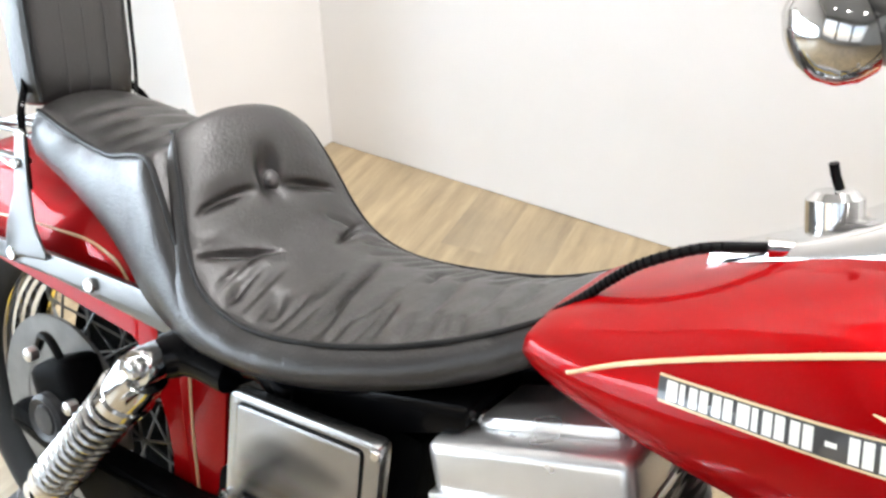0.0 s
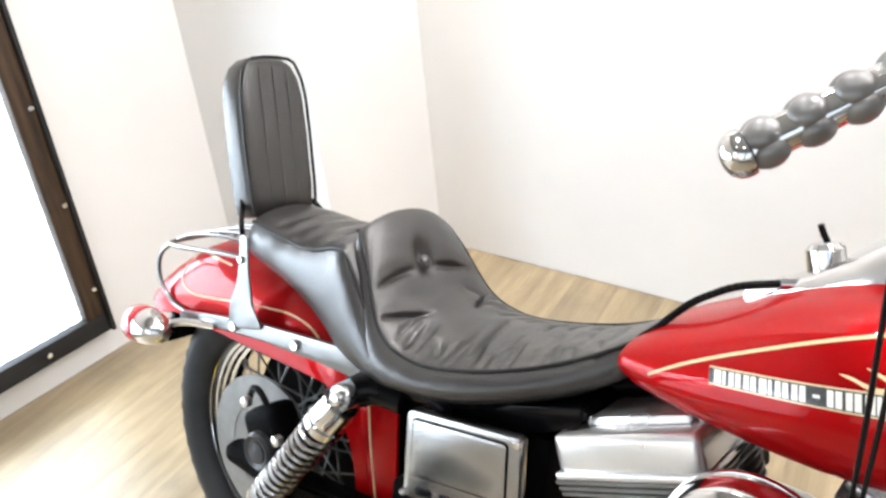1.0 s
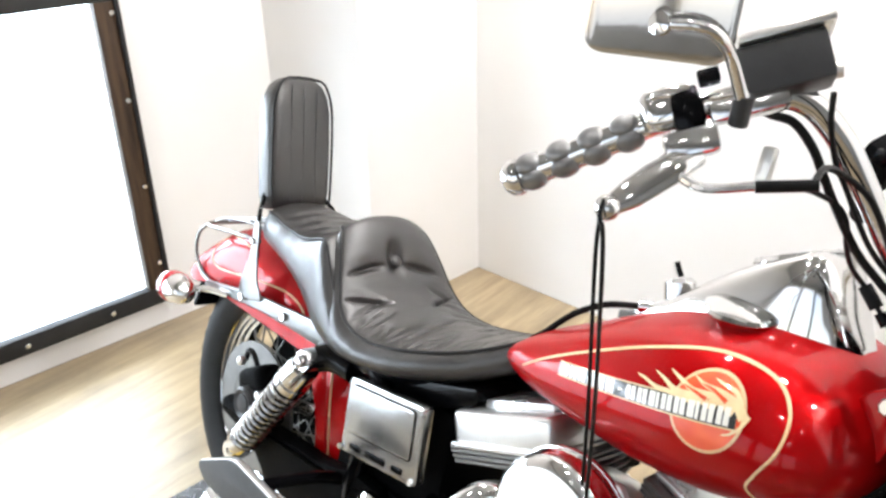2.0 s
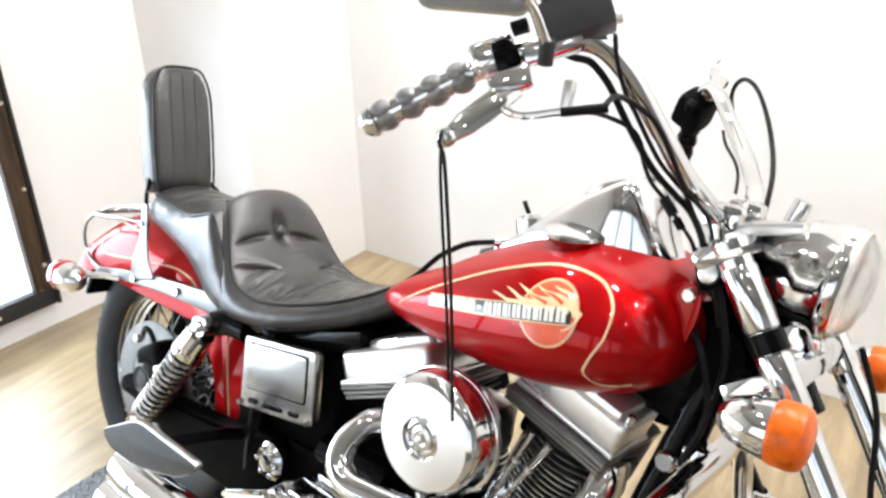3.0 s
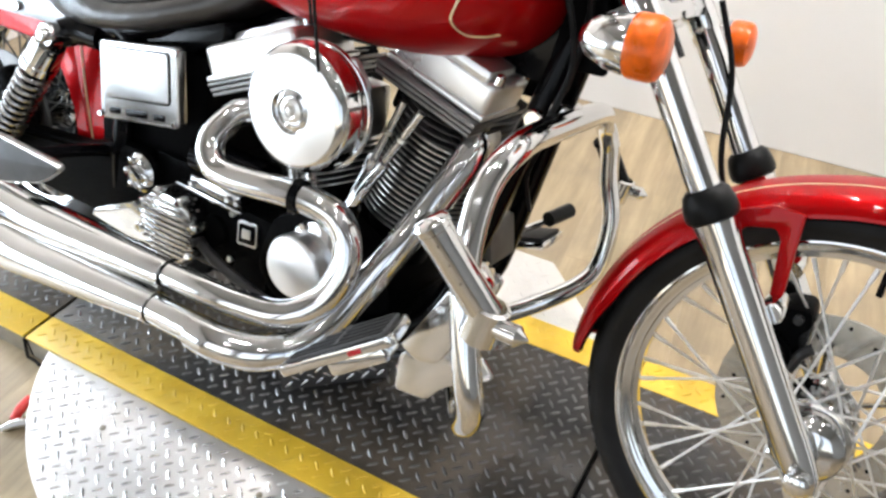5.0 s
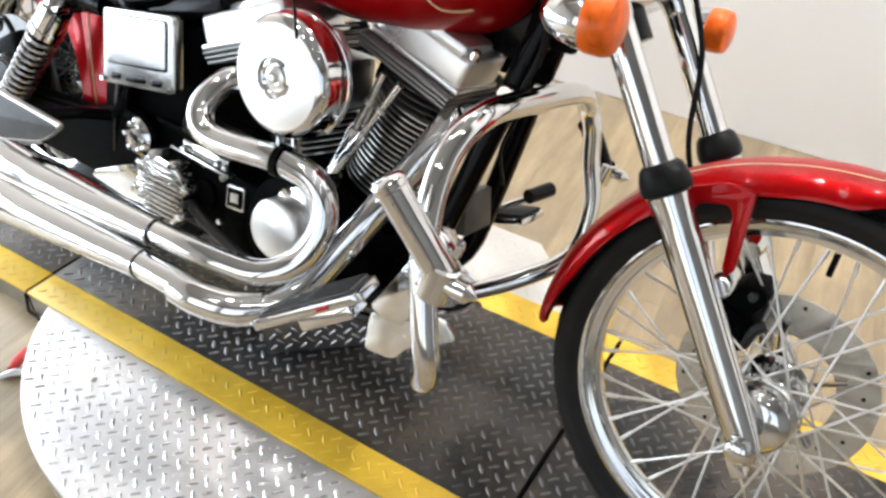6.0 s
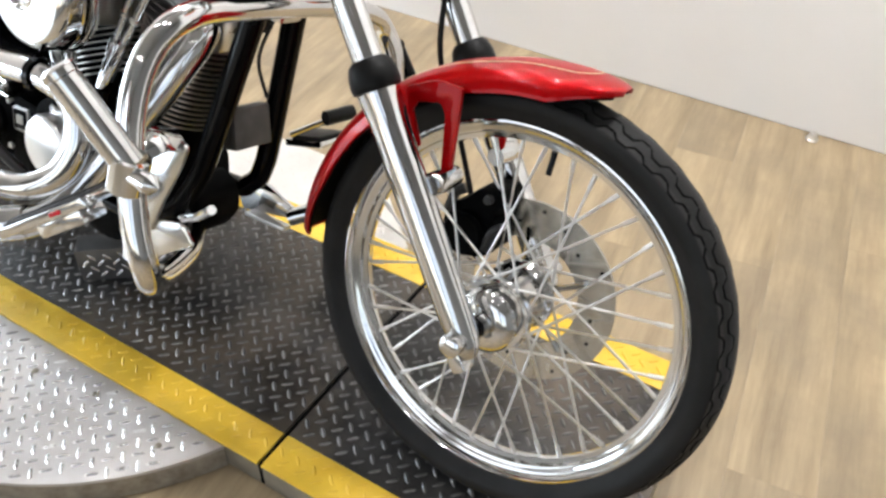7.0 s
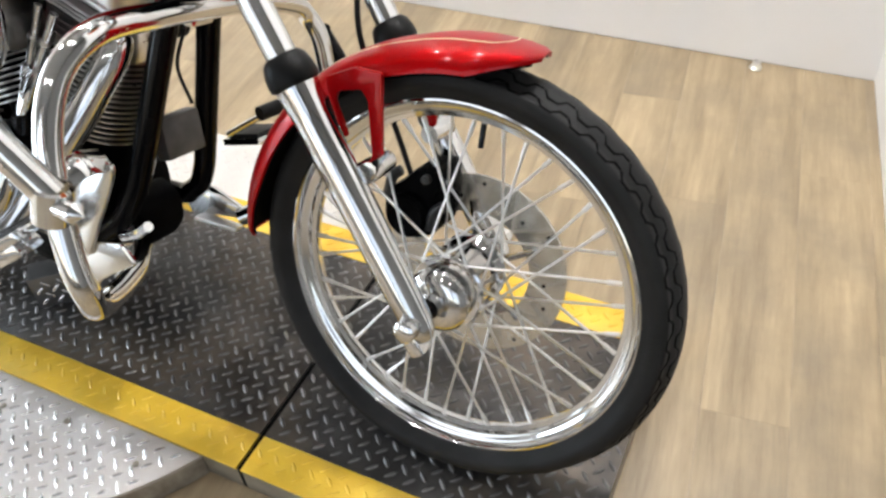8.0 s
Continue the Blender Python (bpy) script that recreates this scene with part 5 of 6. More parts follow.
# shocks
for s in (-1, 1):
    y = s * 0.172
    top, low = Vector((0.297, y, 0.572)), Vector((0.093, y, 0.282))
    d = (low - top)
    body = bp("rear_shock", tube([top + d * 0.05, top + d * 0.95], 0.017, 16, 0), CRINKLE, None, "chrome coil-over rear shock")
    bp("shock_cover", lathe([(0.014, 0.0), (0.029, 0.004), (0.031, 0.016), (0.031, 0.050), (0.034, 0.053), (0.034, 0.068), (0.030, 0.072), (0.014, 0.072)], top + d * 0.05, d, 24), CHROME, body, "chrome upper shock cover")
    bp("shock_eye", lathe([(0.006, -0.02), (0.02, -0.02), (0.022, -0.014), (0.022, 0.014), (0.02, 0.02), (0.006, 0.02)], top, (0, 1, 0), 20, True), CHROME, body)
    bp("shock_bolt", lathe([(0, 0), (0.013, 0), (0.013, 0.006), (0.009, 0.011), (0, 0.012)], top + Vector((0, s * 0.02, 0)), (0, s, 0), 8), CHROME, body)
    bp("shock_eye", lathe([(0.006, -0.02), (0.02, -0.02), (0.022, -0.014), (0.022, 0.014), (0.02, 0.02), (0.006, 0.02)], low, (0, 1, 0), 20, True), CHROME, body)
    n = d.normalized()
    uu = n.orthogonal().normalized()
    vv = n.cross(uu)
    a0, a1 = top + d * 0.26, top + d * 0.86
    turns = 12
    pts = [a0 + (a1 - a0) * (k / (turns * 14)) + (uu * math.cos(2 * math.pi * k / 14) + vv * math.sin(2 * math.pi * k / 14)) * 0.0272 for k in range(turns * 14 + 1)]
    bp("coil_spring", tube(pts, 0.0048, 8, 0), SPRING, body, "chrome coil spring")
    bp("spring_collar", lathe([(0.016, 0), (0.031, 0.002), (0.032, 0.02), (0.028, 0.03), (0.016, 0.032)], top + d * 0.86, d, 20), CHROME, body)
    bp("shock_mount", tube([top + Vector((-0.0, -s * 0.018, 0.0)), top + Vector((0.03, -s * 0.035, 0.012)), top + Vector((0.085, -s * 0.04, 0.01))], [0.026, 0.029, 0.026], 16, 4), BLACK, None, "black shock mount tube")

# ---- frame and engine ----
fr = bp("frame", tube([(1.215, 0, 0.83), (1.10, 0, 0.735), (0.9, 0, 0.70), (0.72, 0, 0.685), (0.55, 0, 0.62)], 0.024, 14), BLACK, None, "black gloss tubular steel frame")
for s in (-1, 1):
    bp("downtube", tube([(1.235, s * 0.028, 0.80), (1.21, s * 0.038, 0.70), (1.15, s * 0.07, 0.42), (1.125, s * 0.085, 0.33), (1.085, s * 0.10, 0.275), (1.0, s * 0.11, 0.245), (0.6, s * 0.12, 0.245), (0.46, s * 0.12, 0.26), (0.42, s * 0.12, 0.28), (0.425, s * 0.125, 0.42), (0.45, s * 0.125, 0.56), (0.42, s * 0.125, 0.605), (0.30, s * 0.125, 0.585)], 0.0195, 12), BLACK, fr)
    bp("seat_rail", tube([(0.60, s * 0.09, 0.665), (0.50, s * 0.12, 0.625), (0.40, s * 0.128, 0.60), (0.29, s * 0.128, 0.59)], 0.0165, 12), BLACK, fr)
    bp("swingarm", slab(rounded([(0.52, 0.295), (0.51, 0.402), (0.42, 0.402), (0.32, 0.368), (0.10, 0.345), (-0.045, 0.340), (-0.05, 0.300), (0.08, 0.290), (0.16, 0.235), (0.42, 0.235)], 0.018), s * 0.118 - 0.022, s * 0.118 + 0.022, 0.017), CRINKLE, fr, "black swingarm")
bp("steering_head", tube([on_fork(0.545, 0, -0.048), on_fork(0.80, 0, -0.048)], 0.041, 20, 0), BLACK, fr, "black steering head")
bp("head_gusset", slab(rounded([(1.06, 0.71), (1.20, 0.69), (1.275, 0.77), (1.235, 0.90), (1.17, 0.86)], 0.02), -0.022, 0.022), BLACK, fr)
for s in (-1, 1):
    bp("frame_cover", slab(rounded([(1.20, 0.73), (1.29, 0.73), (1.265, 0.84), (1.22, 0.86)], 0.015), s * 0.045 - 0.004, s * 0.045 + 0.004), CRINKLE, fr)
bp("under_seat_pan", slab(rounded([(0.24, 0.59), (0.45, 0.60), (0.66, 0.67), (0.66, 0.64), (0.50, 0.56), (0.24, 0.55)], 0.01), -0.12, 0.12), BLACK, fr, "black seat pan edge")
bp("lower_cover", slab(rounded([(0.345, 0.19), (0.345, 0.43), (0.47, 0.455), (0.64, 0.455), (0.64, 0.19)], 0.02), -0.108, -0.095), CRINKLE, fr, "black lower frame panel")
bp("battery_tray", box((0.53, 0.0, 0.50), (0.17, 0.22, 0.20), 0.012), CRINKLE, None, "black battery tray")
bp("oil_tank", box((0.36, 0.02, 0.46), (0.12, 0.20, 0.2), 0.03), BLACK, None, "black oil tank")
cover = bp("side_cover", slab(rounded([(0.413, 0.448), (0.408, 0.588), (0.602, 0.618), (0.612, 0.480)], 0.012), -0.165, -0.145, 0.005), PANEL, None, "satin grey metal side cover with slots")
bp("panel_groove", slab(rounded([(0.425, 0.489), (0.421, 0.581), (0.585, 0.6055), (0.591, 0.515)], 0.010), -0.1662, -0.1645, 0.0004), BLACK, cover, "dark outline round the inset panel")
bp("cover_panel", slab(rounded([(0.4275, 0.492), (0.4235, 0.5785), (0.5825, 0.6025), (0.5885, 0.518)], 0.008), -0.1685, -0.1645, 0.0015), PANEL, cover, "satin inset panel")
for i, (x, wide) in enumerate(((0.436, 0.030), (0.478, 0.056), (0.548, 0.030))):
    z = 0.462 + (x - 0.436) * 0.15
    bp("cover_slot", slab(rounded([(x, z), (x, z + 0.013), (x + wide, z + 0.013 + wide * 0.15), (x + wide, z + wide * 0.15)], 0.005), -0.1665, -0.16), BLACK, cover)
for x, z in ((0.605, 0.612), (0.607, 0.49), (0.42, 0.46)):
    bolt(cover, (x - 0.006, -0.165, z - 0.004), (0, -1, 0), 0.006, 0.005)
bp("splash_guard", slab(rounded([(0.245, 0.545), (0.335, 0.55), (0.345, 0.40), (0.315, 0.325), (0.295, 0.33)], 0.02), -0.098, -0.092), RED, rear_fender, "red lower fender skirt")

bp("pinstripe", tube([(0.272, -0.0985, 0.54), (0.285, -0.0985, 0.45), (0.303, -0.0985, 0.36)], 0.002, 6, flat=1.0), GOLD, rear_fender)
CR = Vector((0.905, 0, 0.270))
crank = bp("crankcase", lathe([(0, -0.105), (0.10, -0.105), (0.125, -0.09), (0.132, -0.05), (0.132, 0.05), (0.12, 0.10), (0, 0.10)], CR, (0, 1, 0), 36), CRINKLE, None, "black crinkle-finish crankcase")
bp("gear_cover", slab(rounded([(0.80, 0.30), (0.83, 0.40), (0.93, 0.44), (1.02, 0.40), (1.02, 0.31), (0.93, 0.255), (0.84, 0.25)], 0.03), -0.165, -0.10, 0.008), CRINKLE, crank, "black gear case cover")
bp("cam_cover", lathe([(0.052, 0), (0.054, 0.04), (0.050, 0.047), (0.046, 0.049), (0, 0.051)], (0.915, -0.165, 0.350), (0, -1, 0), 36), SPUN, crank, "round bright timing cover")
for k in range(5):
    a = 2 * math.pi * k / 5 + 0.4
    bolt(crank, (0.918 + 0.064 * math.cos(a), -0.178, 0.350 + 0.064 * math.sin(a)), (0, -1, 0), 0.008, 0.014)
bp("cam_cover_chrome", slab(rounded([(0.89, 0.405), (0.935, 0.432), (0.985, 0.415), (1.0, 0.365), (0.965, 0.315), (0.90, 0.33)], 0.015), -0.186, -0.16, 0.005), CHROME, crank)
bp("transmission", box((0.62, 0.0, 0.31), (0.26, 0.25, 0.20), 0.03), CRINKLE, None, "black transmission case")
bp("oil_line", tube([(0.865, -0.18, 0.245), (0.80, -0.18, 0.258), (0.72, -0.182, 0.285), (0.66, -0.17, 0.31)], 0.0095, 12), RESERVOIR, crank, "dark grey oil line")
bp("pump_housing", lathe([(0.05, -0.03), (0.062, -0.02), (0.062, 0.012), (0.055, 0.02), (0.03, 0.022), (0.028, 0.03), (0, 0.032)], (0.70, -0.135, 0.322), (0, -1, 0), 32), CRINKLE, crank, "round black flange")
for k in range(7):
    a = 2 * math.pi * k / 7
    bolt(crank, (0.70 + 0.055 * math.cos(a), -0.15, 0.322 + 0.055 * math.sin(a)), (0, -1, 0), 0.0065, 0.008, SATIN)
bp("case_column", box((0.78, -0.125, 0.295), (0.085, 0.06, 0.17), 0.012, Matrix.Rotation(radians(4), 4, "Y")), CRINKLE, crank, "black crankcase column")
plq = bp("maker_plate", slab(rounded([(0.752, 0.318), (0.752, 0.362), (0.796, 0.366), (0.796, 0.322)], 0.006), -0.160, -0.155, 0.001), SATIN, crank, "small framed black maker's plate")
bp("plate_face", slab(rounded([(0.756, 0.322), (0.756, 0.358), (0.792, 0.362), (0.792, 0.326)], 0.004), -0.1615, -0.1585, 0.0006), BLACK, plq)
bp("plate_mark", slab(rounded([(0.764, 0.333), (0.764, 0.350), (0.783, 0.352), (0.783, 0.335)], 0.002), -0.1625, -0.1605, 0.0004), SATIN, plq)
TCX, TCZ = 0.622, 0.310
tc = bp("transmission_cover", slab(rounded([(TCX - 0.066, TCZ - 0.005), (TCX - 0.05, TCZ + 0.055), (TCX + 0.01, TCZ + 0.066), (TCX + 0.06, TCZ + 0.045), (TCX + 0.064, TCZ - 0.03), (TCX + 0.03, TCZ - 0.066), (TCX - 0.035, TCZ - 0.06)], 0.035), -0.200, -0.150, 0.006), CHROME, None, "ribbed chrome transmission end cover")
for i in range(10):
    off = -0.050 + i * 0.0105
    hl = math.sqrt(max(0, 0.060 ** 2 - off ** 2))
    bp("cover_rib", box((TCX, -0.202, TCZ + off), (hl * 2, 0.007, 0.0055), 0.002), CHROME, tc)
for k in range(8):
    a = 2 * math.pi * k / 8 + 0.3
    bp("cover_bolt", lathe([(0, 0), (0.0095, 0), (0.0095, 0.040), (0.006, 0.046), (0, 0.046)], (TCX + 0.067 * math.cos(a), -0.160, TCZ + 0.067 * math.sin(a)), (0, -1, 0), 12), CHROME, tc)
bp("muffler_bracket", slab(rounded([(0.395, 0.252), (0.405, 0.268), (0.555, 0.338), (0.585, 0.335), (0.580, 0.250), (0.50, 0.242)], 0.008), -0.176, -0.168), CHROME, None, "chrome triangular bracket")
pv = bp("pivot_cap", lathe([(0.034, 0), (0.038, 0.004), (0.037, 0.016), (0.030, 0.022), (0.020, 0.020), (0.016, 0.027), (0, 0.028)], (0.502, -0.138, 0.365), (0, -1, 0), 28), CHROME, None, "chrome swingarm pivot cap")
for k in range(6):
    bp("cap_stud", lathe([(0, 0), (0.005, 0), (0.005, 0.006), (0, 0.008)], (0.502 + 0.026 * math.cos(k * 1.047), -0.158, 0.365 + 0.026 * math.sin(k * 1.047)), (0, -1, 0), 10), CHROME, pv)
bp("starter_motor", tube([(0.60, -0.10, 0.42), (0.76, -0.10, 0.42)], 0.035, 16, 0), BLACK, None, "black starter housing")
pb = bp("pipe_bracket", box((0.715, -0.165, 0.407), (0.115, 0.035, 0.022), 0.006, Matrix.Rotation(radians(3), 4, "Y")), ALU, None, "polished pipe bracket with clamp")
bp("bracket_lip", box((0.70, -0.172, 0.390), (0.15, 0.02, 0.006), 0.002, Matrix.Rotation(radians(3), 4, "Y")), ALU, pb)
for x in (0.668, 0.752, 0.772):
    bolt(pb, (x, -0.183, 0.405), (0, -1, 0), 0.006, 0.008)


def cylinder(tilt, top, CR):
    """Finned barrel, head, gasket plates and rocker box on an axis that leans by tilt."""
    ax = Vector((math.sin(radians(tilt)), 0, math.cos(radians(tilt))))
    m = Matrix.Translation(CR) @ Matrix.Rotation(radians(tilt), 4, "Y")
    cy = bp("cylinder", tube([CR + ax * 0.10, CR + ax * 0.44], 0.062, 24, 0), CRINKLE, None, "finned engine cylinder")
    low = min(0, top - 0.432)
    for k in range(17 if not low else 14):
        h = 0.175 + k * 0.0102
        b = lathe([(0.05, -0.0021), (0.086, -0.0016), (0.0885, 0), (0.086, 0.0016), (0.05, 0.0021)], (0, 0, h), (0, 0, 1), 32, True)
        fin = bp("fin", moved(b, m), FIN, cy, "", 30)
        bp("fin_edge", moved(lathe([(0.0862, -0.0013), (0.0896, -0.0011), (0.0896, 0.0011), (0.0862, 0.0013)], (0, 0, h), (0, 0, 1), 32, True), m), SATIN, fin, "", 30)
    for k in range(6):
        h = 0.352 + low + k * 0.0115
        bp("head_fin", moved(lathe([(0.06, -0.0022), (0.094, -0.0017), (0.0965, 0), (0.094, 0.0017), (0.06, 0.0022)], (0, -0.006, h), (0, 0, 1), 40, True), m @ Matrix.Diagonal((0.94, 1.12, 1, 1))), HEADFIN, cy, "", 30)
    bp("head", moved(box((0, 0, 0.383 + low), (0.15, 0.17, 0.07), 0.01), m), CRINKLE, cy)
    sx0 = -0.008 if low else 0.0
    bl, bd = (0.200, 0.150) if low else (0.176, 0.112)
    for q_, (bx, by) in enumerate(((0.180, 0.186), (0.183, 0.190), (0.186, 0.194))):
        bp("rocker_spacer", moved(box((sx0 - 0.013, -0.024, top - 0.0500 + q_ * 0.0085), (bx + bl - 0.176, by + bd - 0.112, 0.0065), 0.0015, seg=1), m), DULL, cy, "", 30)
    rb = bp("rocker_box", moved(box((sx0 - 0.012, 0.014 - bd / 2, top), (bl, bd, 0.058), 0.012, seg=3), m), CAST, cy, "polished rocker box cover", 50)
    bp("rocker_top", moved(box((-0.01, -0.052, top + 0.032), (0.140, 0.100, 0.022), 0.010, seg=2), m), CAST, rb)
    bp("rocker_ledge", moved(box((sx0 - 0.012, 0.018 - (bd + 0.010) / 2, top - 0.024), (bl + 0.006, bd + 0.010, 0.010), 0.004, seg=2), m), CAST, rb)
    for sx in (-0.085, 0.070):
        for sy in (-0.086, 0.0):
            bp("rocker_bolt", moved(lathe([(0, 0), (0.008, 0), (0.008, 0.012), (0.005, 0.015), (0, 0.015)], (sx, sy, top + 0.028), (0, 0, 1), 10), m), CHROME, rb)
    return cy, m


fc, fm = cylinder(17.5, 0.448, CR + Vector((0.0344, 0, -0.0126)))
coil = bp("ignition_coil", box((1.125, 0.085, 0.692), (0.085, 0.10, 0.075), 0.012), CRINKLE, None, "black ignition coil under the tank")
for k in range(3):
    bp("coil_rib", box((1.125, 0.055 + k * 0.030, 0.692), (0.091, 0.006, 0.080), 0.003, seg=1), BLACK, coil)
rc_, rm = cylinder(-22.5, 0.404, CR)
for top, low in (((1.024, -0.125, 0.637), (0.951, -0.137, 0.432)), ((1.057, -0.127, 0.629), (0.956, -0.140, 0.440)),
                 ((0.800, -0.125, 0.600), (0.858, -0.137, 0.425)), ((0.845, -0.118, 0.610), (0.880, -0.130, 0.425))):
    top, low = Vector(top), Vector(low)
    pr = bp("pushrod_tube", tube([low, low.lerp(top, 0.50)], 0.0098, 12, 0), CHROME, None, "chrome telescopic pushrod tube")
    bp("upper_tube", tube([low.lerp(top, 0.48), top], 0.0066, 12, 0), CHROME, pr)
    bp("pushrod_collar", tube([low.lerp(top, 0.44), low.lerp(top, 0.53)], 0.0118, 12, 0), CHROME, pr)
    bp("pushrod_clip", tube([low.lerp(top, 0.74), low.lerp(top, 0.77)], 0.0088, 12, 0), SATIN, pr)
    bp("tappet_block", tube([low - Vector((0, 0, 0.04)), low.lerp(top, 0.08)], 0.016, 12, 0), BLACK, pr)

# air cleaner
AC = Vector((0.905, -0.232, 0.606))
ac = bp("air_cleaner", lathe([(0, -0.002), (0.020, -0.002), (0.024, 0.002), (0.030, 0.000), (0.033, 0.004), (0.058, 0.0025), (0.082, -0.002), (0.090, -0.008), (0.094, -0.016), (0.095, -0.034), (0.097, -0.039), (0.092, -0.044), (0, -0.044)],
                              AC, (0, -1, 0), 64), CHROME, None, "large round chrome air cleaner cover")
bp("cover_face", lathe([(0.034, 0.0045), (0.058, 0.0033), (0.080, -0.0008), (0.080, -0.003), (0.034, 0.002)], AC, (0, -1, 0), 64, True), SPUN, ac, "spun aluminium face")
bp("centre_badge", lathe([(0.018, 0), (0.018, 0.004), (0.012, 0.006), (0.008, 0.004), (0.005, 0.009), (0, 0.01)], AC + Vector((0, 0.002, 0)), (0, -1, 0), 28), SATIN, ac, "embossed centre medallion")
bp("back_plate", slab([(AC.x + 0.100 * math.cos(a) * (1.04 if math.cos(a) > 0 else 1), AC.z + 0.099 * math.sin(a)) for a in np.linspace(0, 2 * math.pi, 40, endpoint=False)], AC.y + 0.047, AC.y + 0.056, 0.003), CHROME, ac, "chrome air cleaner back plate")
bp("keystone_plate", slab(rounded([(0.932, 0.684), (0.966, 0.692), (0.994, 0.659), (1.0, 0.613), (0.997, 0.567), (0.974, 0.538), (0.93, 0.53), (0.91, 0.60)], 0.008), -0.180, -0.168, 0.003), CAST, ac, "grey cast air cleaner bracket")
bp("breather", tube([(0.90, -0.13, 0.60), (0.90, -0.17, 0.60)], 0.05, 20, 0), BLACK, ac)
bp("carburettor", box((0.90, -0.08, 0.59), (0.09, 0.1, 0.09), 0.02), SATIN, None, "grey carburettor body")

# exhaust: two pipes with heat shields and tapered mufflers
e1 = bp("exhaust_pipe", tube([(0.79, -0.12, 0.555), (0.752, -0.17, 0.550), (0.738, -0.208, 0.518), (0.748, -0.228, 0.490), (0.778, -0.233, 0.473), (0.83, -0.232, 0.473), (0.90, -0.228, 0.479), (0.955, -0.224, 0.479), (1.0, -0.222, 0.468), (1.024, -0.224, 0.435),
                              (1.027, -0.233, 0.392), (1.008, -0.252, 0.345), (0.964, -0.28, 0.315), (0.90, -0.296, 0.309), (0.82, -0.304, 0.308), (0.70, -0.306, 0.304)], 0.0228, 20), CHROME, None, "chrome rear-cylinder exhaust pipe with heat shield")
e2 = bp("exhaust_pipe", tube([(1.09, -0.03, 0.602), (1.117, -0.06, 0.598), (1.122, -0.085, 0.57), (1.111, -0.105, 0.535), (1.093, -0.13, 0.486), (1.072, -0.168, 0.427), (1.040, -0.21, 0.350), (1.012, -0.258, 0.288), (0.972, -0.30, 0.259), (0.92, -0.326, 0.254), (0.86, -0.331, 0.256), (0.72, -0.332, 0.254)], 0.0250, 20), CHROME, None, "chrome front-cylinder exhaust pipe with heat shield")
bp("pipe_clamp", lathe([(0.0255, -0.006), (0.0280, -0.006), (0.0280, 0.006), (0.0255, 0.006)], (0.93, -0.2255, 0.4795), (1, 0.08, 0), 20, True), BLACK, e1, "black pipe clamp")
for e, y0, z0, z1 in ((e1, -0.306, 0.304, 0.287), (e2, -0.332, 0.254, 0.228)):
    x0, x1 = 0.745, 0.270
    mpts, mr = [], []
    loops = []
    for t in np.linspace(0, 1, 26):
        c = Vector((x0 + (x1 - x0) * t, y0 - 0.012 * t, z0 + (z1 - z0) * t))
        r = float(np.interp(t, (0, 0.02, 0.1, 0.45, 0.8, 1.0), (0.0268, 0.0275, 0.029, 0.037, 0.042, 0.041)))
        fy = float(np.interp(t, (0, 0.6, 0.9, 1.0), (1, 1, 0.85, 0.7)))
        fz = float(np.interp(t, (0, 0.6, 0.9, 1.0), (1, 1, 1.12, 1.25)))
        loops.append([c + Vector((0, math.cos(a) * r * fy, math.sin(a) * r * fz)) for a in np.linspace(0, 2 * math.pi, 24, endpoint=False)])
    bp("muffler", rings(loops), CHROME, e, "chrome fishtail muffler")
    bp("pipe_clamp", lathe([(0.027, -0.003), (0.0285, -0.002), (0.0285, 0.002), (0.027, 0.003)], (0.747, y0, z0), (1, 0, 0), 24, True), CHROME, e)
bp("heat_shield", tube([(0.985, -0.290, 0.267), (0.945, -0.316, 0.256), (0.89, -0.333, 0.254), (0.84, -0.334, 0.254)], [0.027, 0.0295, 0.0295, 0.0290], 18, 6), CHROME, e2, "chrome heat shield")

# passenger peg pad
pad_o = [(0.227, 0.366), (0.341, 0.430), (0.535, 0.422), (0.480, 0.379), (0.354, 0.343), (0.261, 0.341)]
pp = bp("passenger_board", slab(rounded(pad_o, 0.025), -0.338, -0.326, 0.004), GRIP2, None, "dark grey rubber passenger footboard")
bp("board_rim", slab(rounded([(0.225, 0.366), (0.341, 0.432), (0.537, 0.424), (0.481, 0.378), (0.354, 0.341), (0.260, 0.339)], 0.026), -0.336, -0.322, 0.003), SATIN, pp, "worn metal rim")
bp("board_arm", tube([(0.40, -0.12, 0.37), (0.38, -0.20, 0.38), (0.38, -0.325, 0.39)], 0.012, 10), BLACK, pp)

# ---- engine guard, pegs and controls ----
guard = bp("engine_guard", tube([(1.12, -0.07, 0.235), (1.21, -0.17, 0.262), (1.288, -0.298, 0.300), (1.316, -0.339, 0.348), (1.30, -0.345, 0.415), (1.265, -0.325, 0.53), (1.255, -0.29, 0.615), (1.262, -0.23, 0.66), (1.258, -0.12, 0.662), (1.25, 0, 0.655),
                                 (1.232, 0.12, 0.640), (1.205, 0.24, 0.612), (1.192, 0.295, 0.585), (1.203, 0.325, 0.540), (1.213, 0.340, 0.470), (1.236, 0.343, 0.392), (1.237, 0.333, 0.302), (1.215, 0.300, 0.257), (1.15, 0.252, 0.205), (1.088, 0.218, 0.166)], 0.0185, 16, 8), CHROME, None, "chrome tubular engine guard bar")
bp("guard_clamp", box((1.235, -0.03, 0.655), (0.04, 0.05, 0.05), 0.01), CHROME, guard)
bolt(guard, (1.205, -0.062, 0.652), (0, -1, 0), 0.016, 0.012)


